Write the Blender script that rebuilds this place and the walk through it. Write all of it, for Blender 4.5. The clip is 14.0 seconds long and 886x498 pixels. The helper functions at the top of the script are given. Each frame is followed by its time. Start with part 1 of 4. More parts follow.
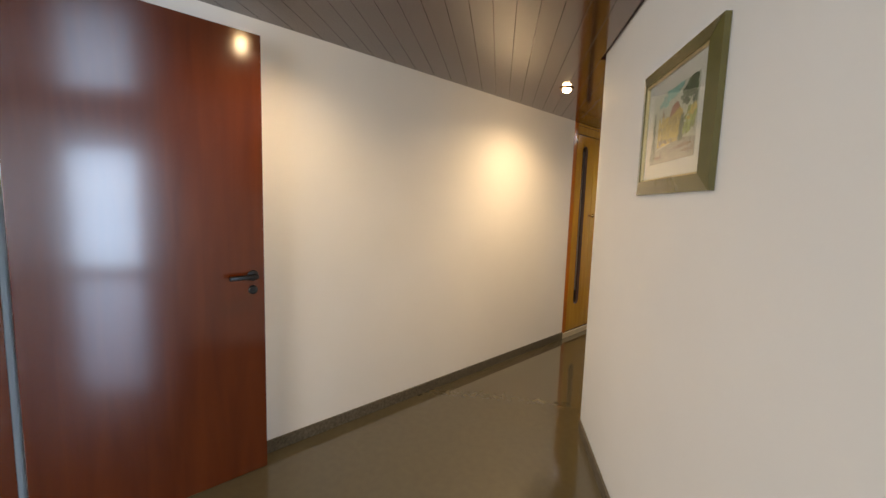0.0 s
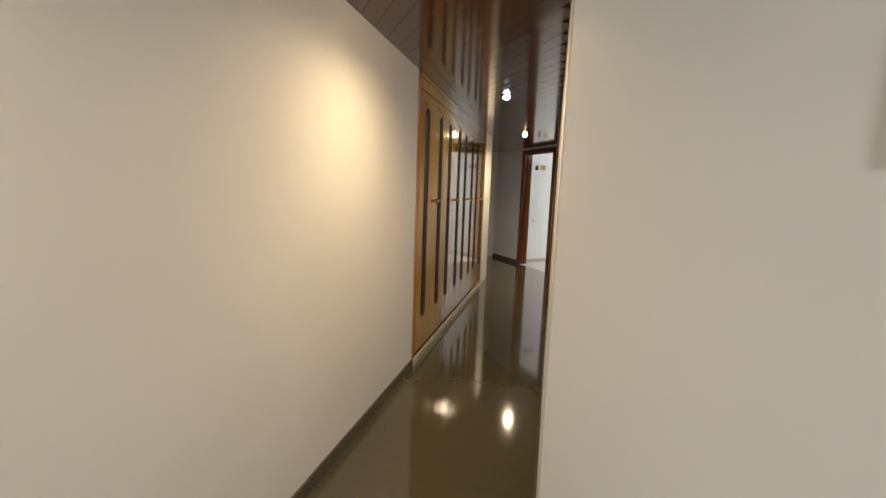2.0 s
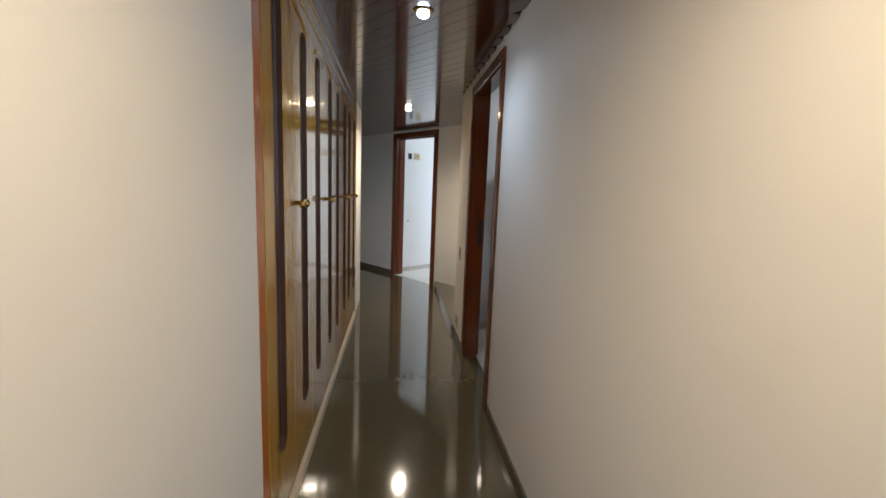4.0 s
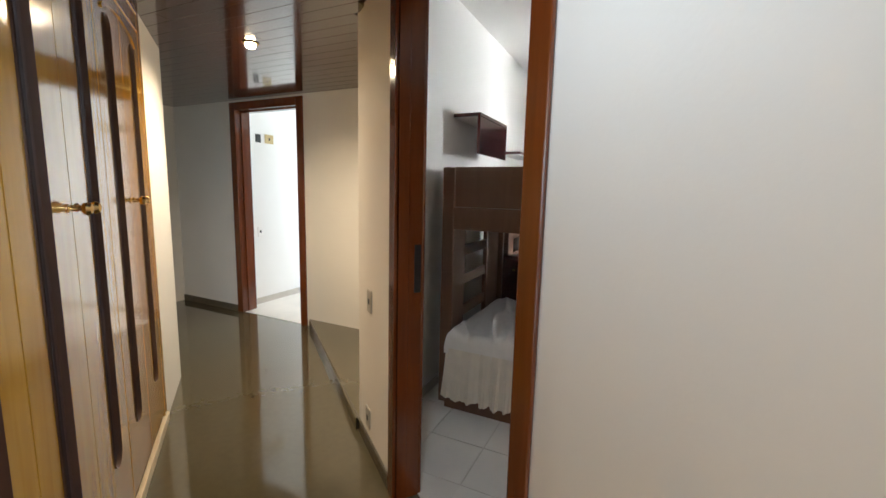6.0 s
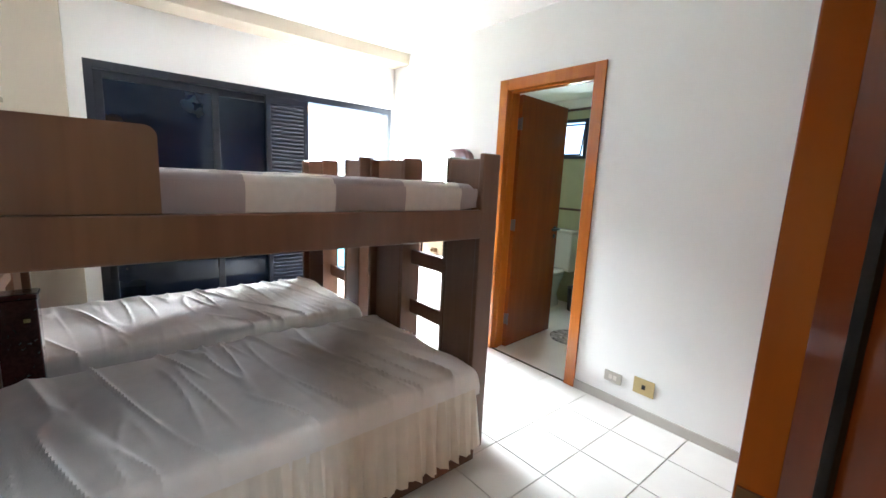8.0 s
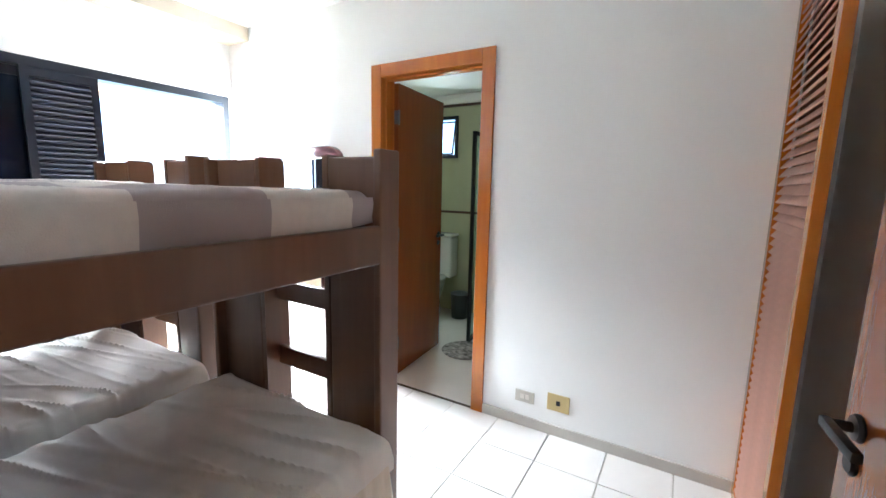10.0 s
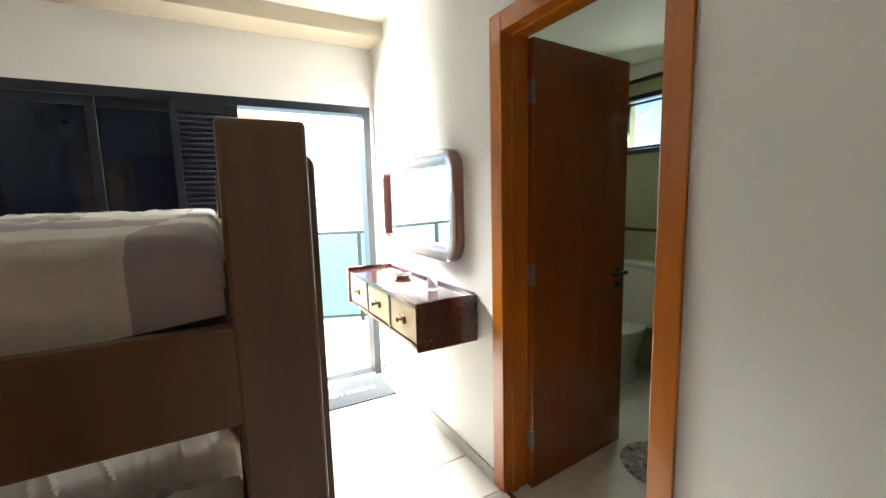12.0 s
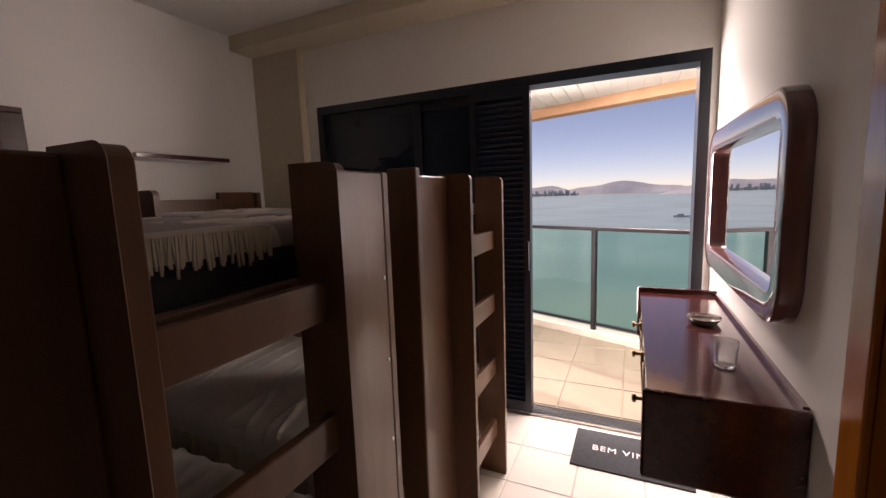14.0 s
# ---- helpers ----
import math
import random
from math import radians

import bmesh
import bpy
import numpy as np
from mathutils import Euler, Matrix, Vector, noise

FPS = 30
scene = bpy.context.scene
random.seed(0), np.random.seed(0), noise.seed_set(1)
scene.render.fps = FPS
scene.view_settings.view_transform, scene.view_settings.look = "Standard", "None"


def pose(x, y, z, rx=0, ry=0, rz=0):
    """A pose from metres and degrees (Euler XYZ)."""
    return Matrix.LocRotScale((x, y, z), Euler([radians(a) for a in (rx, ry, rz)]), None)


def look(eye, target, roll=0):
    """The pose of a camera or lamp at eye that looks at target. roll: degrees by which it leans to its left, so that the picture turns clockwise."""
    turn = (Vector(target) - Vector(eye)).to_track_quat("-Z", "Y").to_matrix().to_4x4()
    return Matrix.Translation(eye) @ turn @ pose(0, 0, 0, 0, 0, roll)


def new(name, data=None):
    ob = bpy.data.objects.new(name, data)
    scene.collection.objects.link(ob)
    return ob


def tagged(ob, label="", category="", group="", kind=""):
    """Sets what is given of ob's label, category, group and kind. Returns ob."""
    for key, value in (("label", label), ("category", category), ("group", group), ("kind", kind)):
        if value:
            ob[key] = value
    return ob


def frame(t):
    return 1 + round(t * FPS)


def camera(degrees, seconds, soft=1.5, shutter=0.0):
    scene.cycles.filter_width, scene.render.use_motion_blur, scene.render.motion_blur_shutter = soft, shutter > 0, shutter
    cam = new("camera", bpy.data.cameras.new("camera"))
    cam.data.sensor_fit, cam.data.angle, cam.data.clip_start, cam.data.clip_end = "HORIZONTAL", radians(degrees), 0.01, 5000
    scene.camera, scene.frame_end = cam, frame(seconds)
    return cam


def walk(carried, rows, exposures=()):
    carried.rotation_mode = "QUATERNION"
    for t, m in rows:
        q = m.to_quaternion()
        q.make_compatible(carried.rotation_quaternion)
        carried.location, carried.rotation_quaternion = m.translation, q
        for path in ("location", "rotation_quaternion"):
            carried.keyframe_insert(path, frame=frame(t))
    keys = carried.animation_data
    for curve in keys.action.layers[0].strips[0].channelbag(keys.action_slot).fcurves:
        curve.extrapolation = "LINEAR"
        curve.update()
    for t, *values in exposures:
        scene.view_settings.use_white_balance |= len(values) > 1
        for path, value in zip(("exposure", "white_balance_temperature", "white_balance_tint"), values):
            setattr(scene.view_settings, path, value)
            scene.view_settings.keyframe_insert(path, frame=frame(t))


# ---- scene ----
cam = camera(94.2, 14.0)
PATH = [
    (0, (2.498, -3.033, 1.358), (0.528, -3.295, 1.138), 1.8),
    (0.5, (2.241, -3.159, 1.36), (0.255, -3.107, 1.128), 1.3),
    (1, (1.849, -3.213, 1.355), (-0.112, -2.927, 1.085), 1.7),
    (1.5, (1.465, -3.302, 1.353), (-0.448, -2.792, 1.074), 2.0),
    (2, (1.072, -3.366, 1.355), (-0.739, -2.565, 1.079), 2.0),
    (2.5, (0.643, -3.297, 1.334), (-1.046, -2.261, 1.057), 1.6),
    (4.8, (-1.052, -2.444, 1.351), (-2.327, -0.929, 1.067), 1.7),
    (5, (-1.165, -2.343, 1.353), (-2.409, -0.803, 1.065), 1.3),
    (5.5, (-1.479, -2.043, 1.365), (-2.606, -0.417, 1.072), 0.7),
    (6, (-1.818, -1.748, 1.349), (-2.671, 0.039, 1.07), 1.4),
    (6.5, (-2.111, -1.407, 1.345), (-2.497, 0.536, 1.072), 2.5),
    (7, (-2.255, -1.119, 1.343), (-2.108, 0.852, 1.041), 2.9),
    (7.5, (-2.377, -0.955, 1.359), (-1.615, 0.867, 1.043), 2.7),
    (8, (-2.462, -0.85, 1.383), (-1.194, 0.661, 1.055), 2.7),
    (8.5, (-2.479, -0.742, 1.379), (-0.871, 0.397, 1.04), 2.6),
    (8.7, (-2.468, -0.676, 1.381), (-0.774, 0.328, 1.032), 2.6),
    (10.8, (-1.815, -0.262, 1.397), (-0.134, 0.789, 1.138), -0.4),
    (11, (-1.689, -0.225, 1.374), (-0.071, 0.927, 1.14), -1.1),
    (11.5, (-1.4, -0.123, 1.417), (-0.024, 1.307, 1.174), -1.7),
    (12, (-1.1, -0.059, 1.412), (-0.15, 1.683, 1.16), -1.5),
    (12.5, (-0.899, 0.071, 1.4), (-0.502, 2.015, 1.147), -2.2),
    (13, (-0.688, 0.262, 1.403), (-0.718, 2.247, 1.156), -2.1),
    (13.5, (-0.519, 0.396, 1.417), (-0.918, 2.338, 1.154), -1.9),
    (14, (-0.368, 0.53, 1.425), (-1.2, 2.33, 1.165), -2.0),
]
EXPOSURES = [(0.0, 1.35, 7400, 14), (1.0, 1.5, 6400, 8), (2.0, 1.25, 6800, 9), (2.7, 1.0, 6800, 9), (4.8, 1.6, 5300, 7), (5.5, 1.75, 6000, 5), (6.0, 1.95, 6400, 8), (6.5, 2.1, 6300, 9),
             (7.0, 2.75, 6100, 14), (7.5, 2.85, 6000, 8), (8.7, 2.85, 5900, 8), (11.0, 2.75, 5700, 7), (12.0, 1.8, 7000, 4), (12.5, 0.7, 8800, 14), (13.0, 0.1, 8700, 27), (14.0, -0.6, 8300, 33)]
walk(cam, [(t, look(eye, target, roll)) for t, eye, target, roll in PATH], EXPOSURES)
# ==== rest ====

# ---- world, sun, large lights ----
LAMP_W, HALL_W, BACK_W, SKY_FILL_W = 22, 95, 26, 240
world = bpy.data.worlds.new("world")
scene.world = world
world.use_nodes = True
wn = world.node_tree
sky = wn.nodes.new("ShaderNodeTexSky")
sky.sky_type = 'NISHITA'
sky.sun_disc = False
SUN_EL, SUN_AZ = radians(50), radians(-9)      # azimuth from +y towards +x
sky.sun_elevation, sky.sun_rotation = SUN_EL, SUN_AZ
sky.air_density, sky.dust_density, sky.ozone_density = 0.5, 0.15, 2.4
wn.links.new(sky.outputs[0], wn.nodes["Background"].inputs[0])
wn.nodes["Background"].inputs[1].default_value = 0.15

sun = new("sun", bpy.data.lights.new("sun", "SUN"))
sun.data.energy, sun.data.angle, sun.data.color = 3.9, radians(0.5), (1.0, 0.94, 0.84)
sun_dir = Vector((math.sin(SUN_AZ) * math.cos(SUN_EL), math.cos(SUN_AZ) * math.cos(SUN_EL), math.sin(SUN_EL)))
sun.matrix_world = look(sun_dir * 50, (0, 0, 0))


def area(name, at, target, w, h, watts, col):
    d = bpy.data.lights.new(name, "AREA")
    d.shape, d.size, d.size_y, d.energy, d.color = 'RECTANGLE', w, h, watts, col
    ob = new(name, d)
    ob.matrix_world = look(at, target)
    return ob


# ---- materials ----
def mat(name, base, rough=0.5, metal=0.0, var=0.06, scale=6.0, bump=0.05, bscale=60.0, coat=0.0, spec=0.5, stretch=None, sheen=0.0):
    m = bpy.data.materials.new(name)
    m.use_nodes = True
    nt = m.node_tree
    b = nt.nodes["Principled BSDF"]
    tc = nt.nodes.new("ShaderNodeTexCoord")
    mp = nt.nodes.new("ShaderNodeMapping")
    if stretch:
        mp.inputs["Scale"].default_value = stretch
    nt.links.new(tc.outputs["Object"], mp.inputs[0])
    n1 = nt.nodes.new("ShaderNodeTexNoise")
    n1.inputs["Scale"].default_value, n1.inputs["Detail"].default_value = scale, 5
    nt.links.new(mp.outputs[0], n1.inputs["Vector"])
    ramp = nt.nodes.new("ShaderNodeValToRGB")
    lo = [max(0, c * (1 - var)) for c in base]
    hi = [min(1, c * (1 + var)) for c in base]
    ramp.color_ramp.elements[0].color, ramp.color_ramp.elements[1].color = (*lo, 1), (*hi, 1)
    ramp.color_ramp.elements[0].position, ramp.color_ramp.elements[1].position = 0.3, 0.7
    nt.links.new(n1.outputs[0], ramp.inputs[0])
    nt.links.new(ramp.outputs[0], b.inputs["Base Color"])
    b.inputs["Roughness"].default_value, b.inputs["Metallic"].default_value = rough, metal
    b.inputs["Specular IOR Level"].default_value = spec
    b.inputs["Coat Weight"].default_value, b.inputs["Coat Roughness"].default_value = coat, 0.08
    b.inputs["Sheen Weight"].default_value = sheen
    if bump:
        n2 = nt.nodes.new("ShaderNodeTexNoise")
        n2.inputs["Scale"].default_value, n2.inputs["Detail"].default_value = bscale, 4
        nt.links.new(mp.outputs[0], n2.inputs["Vector"])
        bp = nt.nodes.new("ShaderNodeBump")
        bp.inputs["Strength"].default_value, bp.inputs["Distance"].default_value = bump, 0.01
        nt.links.new(n2.outputs[0], bp.inputs["Height"])
        nt.links.new(bp.outputs[0], b.inputs["Normal"])
    return m


def wood(name, dark, light, rough=0.3, coat=0.3, grain=(9, 9, 0.7), scale=5.0, bump=0.03):
    """Long grain along local z unless grain says otherwise."""
    m = mat(name, light, rough, 0, 0, scale, bump, 30, coat, stretch=grain)
    r = [n for n in m.node_tree.nodes if n.type == 'VALTORGB'][0]
    r.color_ramp.elements[0].color, r.color_ramp.elements[1].color = (*dark, 1), (*light, 1)
    n1 = [n for n in m.node_tree.nodes if n.type == 'TEX_NOISE'][0]
    n1.inputs["Detail"].default_value, n1.inputs["Distortion"].default_value = 8, 0.6
    return m


def emit(name, col, strength):
    m = bpy.data.materials.new(name)
    m.use_nodes = True
    b = m.node_tree.nodes["Principled BSDF"]
    b.inputs["Base Color"].default_value = (*col, 1)
    b.inputs["Emission Color"].default_value, b.inputs["Emission Strength"].default_value = (*col, 1), strength
    return m


def glassy(name, col, alpha_mix, rough=0.02):
    """A thin pane: part clear, part mirror-like by Fresnel."""
    m = bpy.data.materials.new(name)
    m.use_nodes = True
    nt = m.node_tree
    nt.nodes.remove(nt.nodes["Principled BSDF"])
    out = nt.nodes["Material Output"]
    tr, gl, mx, fr = (nt.nodes.new(k) for k in ("ShaderNodeBsdfTransparent", "ShaderNodeBsdfGlossy", "ShaderNodeMixShader", "ShaderNodeLayerWeight"))
    tr.inputs[0].default_value = (*col, 1)
    gl.inputs["Roughness"].default_value = rough
    fr.inputs[0].default_value = 0.12
    nt.links.new(fr.outputs["Facing"], mx.inputs[0])
    nt.links.new(tr.outputs[0], mx.inputs[1])
    nt.links.new(gl.outputs[0], mx.inputs[2])
    nt.links.new(mx.outputs[0], out.inputs[0])
    return m


WALL = mat("wall_paint", (0.80, 0.775, 0.73), 0.55, var=0.025, scale=1.3, bump=0.04, bscale=90, spec=0.35)
WALLB = mat("bedroom_wall_paint", (0.85, 0.845, 0.82), 0.5, var=0.02, scale=1.3, bump=0.05, bscale=110, spec=0.4)
BEIGE = mat("beige_paint", (0.62, 0.54, 0.42), 0.6, var=0.03, scale=2, bump=0.04, bscale=90)
CEILW = mat("ceiling_paint", (0.84, 0.83, 0.80), 0.7, var=0.02, scale=1.5, bump=0.03)
CEILWOOD = wood("ceiling_planks", (0.052, 0.016, 0.009), (0.080, 0.026, 0.013), 0.15, 0.8, (0.5, 6, 6), 4)
REDWOOD = wood("red_door_wood", (0.085, 0.015, 0.003), (0.112, 0.021, 0.004), 0.16, 0.3, (5, 5, 0.5), 3, 0.008)
CASING = wood("casing_wood", (0.42, 0.115, 0.011), (0.50, 0.155, 0.016), 0.24, 0.35, (6, 6, 0.5), 4)
LEAFW = wood("leaf_wood", (0.225, 0.050, 0.005), (0.265, 0.062, 0.007), 0.18, 0.6, (5, 5, 0.5), 3)
HONEY = wood("honey_wood", (0.45, 0.22, 0.022), (0.54, 0.29, 0.035), 0.13, 0.7, (6, 6, 0.5), 4)
SLOT = wood("slot_wood", (0.035, 0.012, 0.006), (0.06, 0.02, 0.008), 0.45, 0.1)
BUNK = wood("bunk_wood", (0.130, 0.060, 0.032), (0.165, 0.080, 0.043), 0.34, 0.2, (5, 5, 0.5), 4)
# darker casing copy; the bedroom doorway's shade is put into its colour
SHADED_CASING = wood("shaded_casing_wood", (0.115, 0.027, 0.006), (0.16, 0.038, 0.009), 0.16, 0.5, (6, 6, 0.5), 4)
DRESSER = wood("dresser_wood", (0.040, 0.010, 0.010), (0.085, 0.022, 0.020), 0.15, 0.6, (9, 0.7, 9))
GRANITE = mat("granite_floor", (0.095, 0.079, 0.044), 0.08, var=0.05, scale=25, bump=0.0, coat=0.5, spec=0.6)
BASED = mat("dark_granite", (0.11, 0.092, 0.066), 0.18, var=0.3, scale=70, bump=0)
TILE = mat("tile_floor", (0.78, 0.745, 0.69), 0.32, var=0.06, scale=3, bump=0.02, bscale=25)
GROUT = mat("grout", (0.64, 0.60, 0.54), 0.8, var=0.1, scale=20)
BASEL = mat("light_baseboard", (0.48, 0.45, 0.40), 0.3, var=0.06, scale=8)
BATHT = mat("bath_tile", (0.44, 0.45, 0.29), 0.2, var=0.06, scale=4)
NAVY = mat("dark_window_metal", (0.004, 0.007, 0.016), 0.35, var=0.2, scale=10, bump=0.02)
NAVYP = mat("dark_shutter", (0.006, 0.012, 0.030), 0.4, var=0.2, scale=8, bump=0.02)
DGLASS = mat("dark_glass", (0.004, 0.009, 0.022), 0.03, var=0.1, scale=2, bump=0, spec=0.4)
INLAY = mat("grey_mirror_inlay", (0.30, 0.30, 0.31), 0.06, 1.0, var=0.05, scale=3, bump=0)
HINGEM = mat("hinge_metal", (0.14, 0.11, 0.09), 0.35, 0.8, var=0.1)
SHEET = mat("white_sheet", (0.84, 0.80, 0.75), 0.85, var=0.04, scale=12, bump=0.15, bscale=300, sheen=0.2)
SKIRT = mat("cream_skirt", (0.80, 0.73, 0.62), 0.85, var=0.05, scale=12, bump=0.15, bscale=300, sheen=0.2)
MAUVE = mat("grey_mauve_sheet", (0.42, 0.36, 0.36), 0.85, var=0.06, scale=40, bump=0.2, bscale=400)
MATT = mat("dark_mattress", (0.035, 0.03, 0.045), 0.7, var=0.2, scale=10, bump=0.1)
BRASS = mat("brass", (0.62, 0.43, 0.18), 0.2, 1.0, var=0.1, scale=20)
PULLM = mat("antique_brass", (0.20, 0.13, 0.07), 0.3, 1.0, var=0.2, scale=30)
BLACKM = mat("black_metal", (0.02, 0.02, 0.02), 0.35, 0.5, var=0.1)
STEEL = mat("steel", (0.45, 0.45, 0.45), 0.3, 1.0, var=0.1)
PORC = mat("porcelain", (0.75, 0.75, 0.70), 0.1, var=0.02, bump=0)
BALF = mat("balcony_tile", (0.20, 0.165, 0.125), 0.35, var=0.08, scale=5)
BALG = mat("balcony_grout", (0.24, 0.20, 0.15), 0.8, var=0.1, scale=20)
BALW = mat("balcony_curb", (0.70, 0.66, 0.58), 0.5, var=0.05)
RAILM = mat("rail_metal", (0.035, 0.035, 0.04), 0.35, 0.6, var=0.1)
GGLASS = glassy("green_glass", (0.76, 0.93, 0.88), 0.1)
CLEAR = glassy("clear_glass", (0.95, 0.97, 0.97), 0.1)
def clear_solid(name):
    m = mat(name, (0.95, 0.96, 0.96), 0.02, var=0, bump=0)
    m.node_tree.nodes["Principled BSDF"].inputs["Transmission Weight"].default_value = 0.9
    return m


CRYSTAL = clear_solid("crystal")
MIRROR = mat("mirror", (0.9, 0.9, 0.9), 0.01, 1.0, var=0, bump=0)
MATM = mat("doormat", (0.035, 0.038, 0.045), 0.95, var=0.3, scale=150, bump=0.3, bscale=400)
WHITE = mat("white_print", (0.75, 0.75, 0.75), 0.8, var=0.05)
PLATE = mat("switch_plate", (0.45, 0.42, 0.36), 0.4, var=0.05)
YPLATE = mat("yellowed_plate", (0.52, 0.40, 0.18), 0.4, var=0.05)
SEA = mat("sea", (0.30, 0.47, 0.43), 0.25, var=0.12, scale=0.02, bump=0.3, bscale=0.4)
# pale base colour stands in for the haze over the bay
HAZED = mat("hazed_distance", (0.68, 0.72, 0.82), 0.9, var=0.15, scale=0.01, bump=0)
OLIVE = mat("olive_frame", (0.115, 0.10, 0.03), 0.25, var=0.1, scale=10, coat=0.3)
GOLD = mat("gilt_line", (0.45, 0.36, 0.18), 0.3, 0.6, var=0.1)
PAPERM = mat("mount_board", (0.72, 0.68, 0.58), 0.7, var=0.02)
LAMPW = emit("lamp_glow", (1.0, 0.74, 0.42), 25)
LAMPC = emit("cool_lamp_glow", (0.75, 0.88, 1.0), 25)

# ---- geometry helpers ----
C = pose(0, 0, 0, 0, 0, 141.5)      # corridor: local x runs along it, y to its left


def box(bm, x0, x1, y0, y1, z0, z1, m=None, bev=0.0, seg=2):
    vs = [bm.verts.new((x, y, z)) for x in (x0, x1) for y in (y0, y1) for z in (z0, z1)]
    fs = [bm.faces.new([vs[i] for i in q]) for q in ((0, 1, 3, 2), (4, 6, 7, 5), (0, 4, 5, 1), (2, 3, 7, 6), (0, 2, 6, 4), (1, 5, 7, 3))]
    if bev:
        es = list({e for f in fs for e in f.edges})
        r = bmesh.ops.bevel(bm, geom=es, offset=bev, segments=seg, affect='EDGES', profile=0.5)
        vs = list({v for f in r["faces"] for v in f.verts} | {v for v in vs if v.is_valid})
    if m is not None:
        bmesh.ops.transform(bm, matrix=m, verts=[v for v in vs if v.is_valid])
    return bm


def prism(bm, pts, z0, z1, m=None):
    """A plan outline extruded upwards."""
    lo = [bm.verts.new((x, y, z0)) for x, y in pts]
    hi = [bm.verts.new((x, y, z1)) for x, y in pts]
    n = len(pts)
    bm.faces.new(lo[::-1])
    bm.faces.new(hi)
    for i in range(n):
        bm.faces.new((lo[i], lo[(i + 1) % n], hi[(i + 1) % n], hi[i]))
    if m is not None:
        bmesh.ops.transform(bm, matrix=m, verts=lo + hi)
    return bm


def lathe(bm, prof, seg=20, m=None):
    """Profile of (radius, z), turned about z."""
    rings = [[bm.verts.new((r * math.cos(2 * math.pi * i / seg), r * math.sin(2 * math.pi * i / seg), z)) for i in range(seg)] for r, z in prof]
    for a, b in zip(rings, rings[1:]):
        for i in range(seg):
            bm.faces.new((a[i], a[(i + 1) % seg], b[(i + 1) % seg], b[i]))
    bm.faces.new(rings[0][::-1])
    bm.faces.new(rings[-1])
    if m is not None:
        bmesh.ops.transform(bm, matrix=m, verts=[v for r in rings for v in r])
    return bm


def rrect(w, h, r, n=5):
    """Rounded rectangle outline, centred."""
    pts = []
    for cx, cy, a0 in ((w / 2 - r, h / 2 - r, 0), (-w / 2 + r, h / 2 - r, 90), (-w / 2 + r, -h / 2 + r, 180), (w / 2 - r, -h / 2 + r, 270)):
        for i in range(n + 1):
            a = radians(a0 + 90 * i / n)
            pts.append((cx + r * math.cos(a), cy + r * math.sin(a)))
    return pts


def mesh(name, bm, material, smooth=False):
    bmesh.ops.recalc_face_normals(bm, faces=bm.faces[:])
    me = bpy.data.meshes.new(name)
    bm.to_mesh(me)
    bm.free()
    me.materials.append(material)
    if smooth:
        me.shade_smooth()
        me.set_sharp_from_angle(angle=radians(38))
    return me


def part(name, bm, material, parent=None, label="", smooth=False, kind="", at=None):
    ob = new(name, mesh(name, bm, material, smooth))
    if parent is not None:
        ob.parent = parent
    if at is not None:
        ob.matrix_basis = at
    return tagged(ob, label, kind=kind)


def thing(name, label, category, at, group=""):
    ob = new(name)
    ob.empty_display_size = 0.1
    ob.matrix_basis = at
    return tagged(ob, label, category, group)


def B(*a, **k):
    return box(bmesh.new(), *a, **k)


def struct(name, bm, material, label, category="wall"):
    return part(name, bm, material, None, label, kind="structure")


HC = 2.20      # corridor ceiling
HB = 2.60      # bedroom ceiling
RW, LW = 1.95, 2.94      # corridor walls, local y


def casing(bm, w, h, depth, t=0.07, proud=0.015, jt=0.03):
    """Door lining in a wall lying in y 0..depth, opening x 0..w; casings on both faces."""
    for x0, x1 in ((-jt, 0), (w, w + jt)):
        box(bm, x0, x1, 0.0, depth, 0, h + jt)
    box(bm, 0, w, 0.0, depth, h, h + jt)
    for y0, y1 in ((-proud, -0.001), (depth + 0.001, depth + proud)):
        box(bm, -t, 0, y0, y1, 0, h + t, bev=0.004)
        box(bm, w, w + t, y0, y1, 0, h + t, bev=0.004)
        box(bm, 0.0005, w - 0.0005, y0, y1, h, h + t, bev=0.004)
    return bm

# ---- structure: corridor and hall ----
struct("floor_corridor", prism(bmesh.new(), [(-7.2, 1.30), (-7.2, -1.5), (0.5, -7.5), (6, -7.5), (6, -2.3), (-0.1, -2.3), (-2.0, -0.75), (-2.7, -0.25), (-3.2, 0.15), (-3.2, 1.30)], -0.1, 0), GRANITE, "polished olive-brown granite corridor floor")
bm = bmesh.new()
D0, D1, DH = 1.06, 1.875, 2.07      # bedroom doorway along the corridor
BT = 0.105      # thickness of the wall between corridor and bedroom
box(bm, -1.50, D0 - 0.03, RW - BT, RW, 0, HB, C)
box(bm, D1 + 0.03, 2.49, RW - BT, RW, 0, HB, C)
box(bm, D0 - 0.03, D1 + 0.03, RW - BT, RW, DH + 0.03, HB, C)
struct("wall_corridor_right", bm, WALL, "smooth off-white painted corridor wall")
bm = bmesh.new()
box(bm, -5.5, -0.052, LW, LW + 0.15, 0, HC + .1, C)
box(bm, 3.025, 3.62, LW, LW + 0.15, 0, HC + .1, C)
box(bm, -0.05, 3.03, LW + 0.62, LW + 0.7, 0, HC + .1, C)
struct("wall_corridor_left", bm, WALL, "smooth off-white painted corridor wall")
struct("wall_picture", B(-0.005, 2.0, -2.48, -2.33, 0, HC + .1), WALL, "off-white painted wall of the hall")
bm = bmesh.new()
FD0, FD1 = -5.595, -4.77
box(bm, -7.2, FD0 - 0.03, 1.22, 1.37, 0, HB)
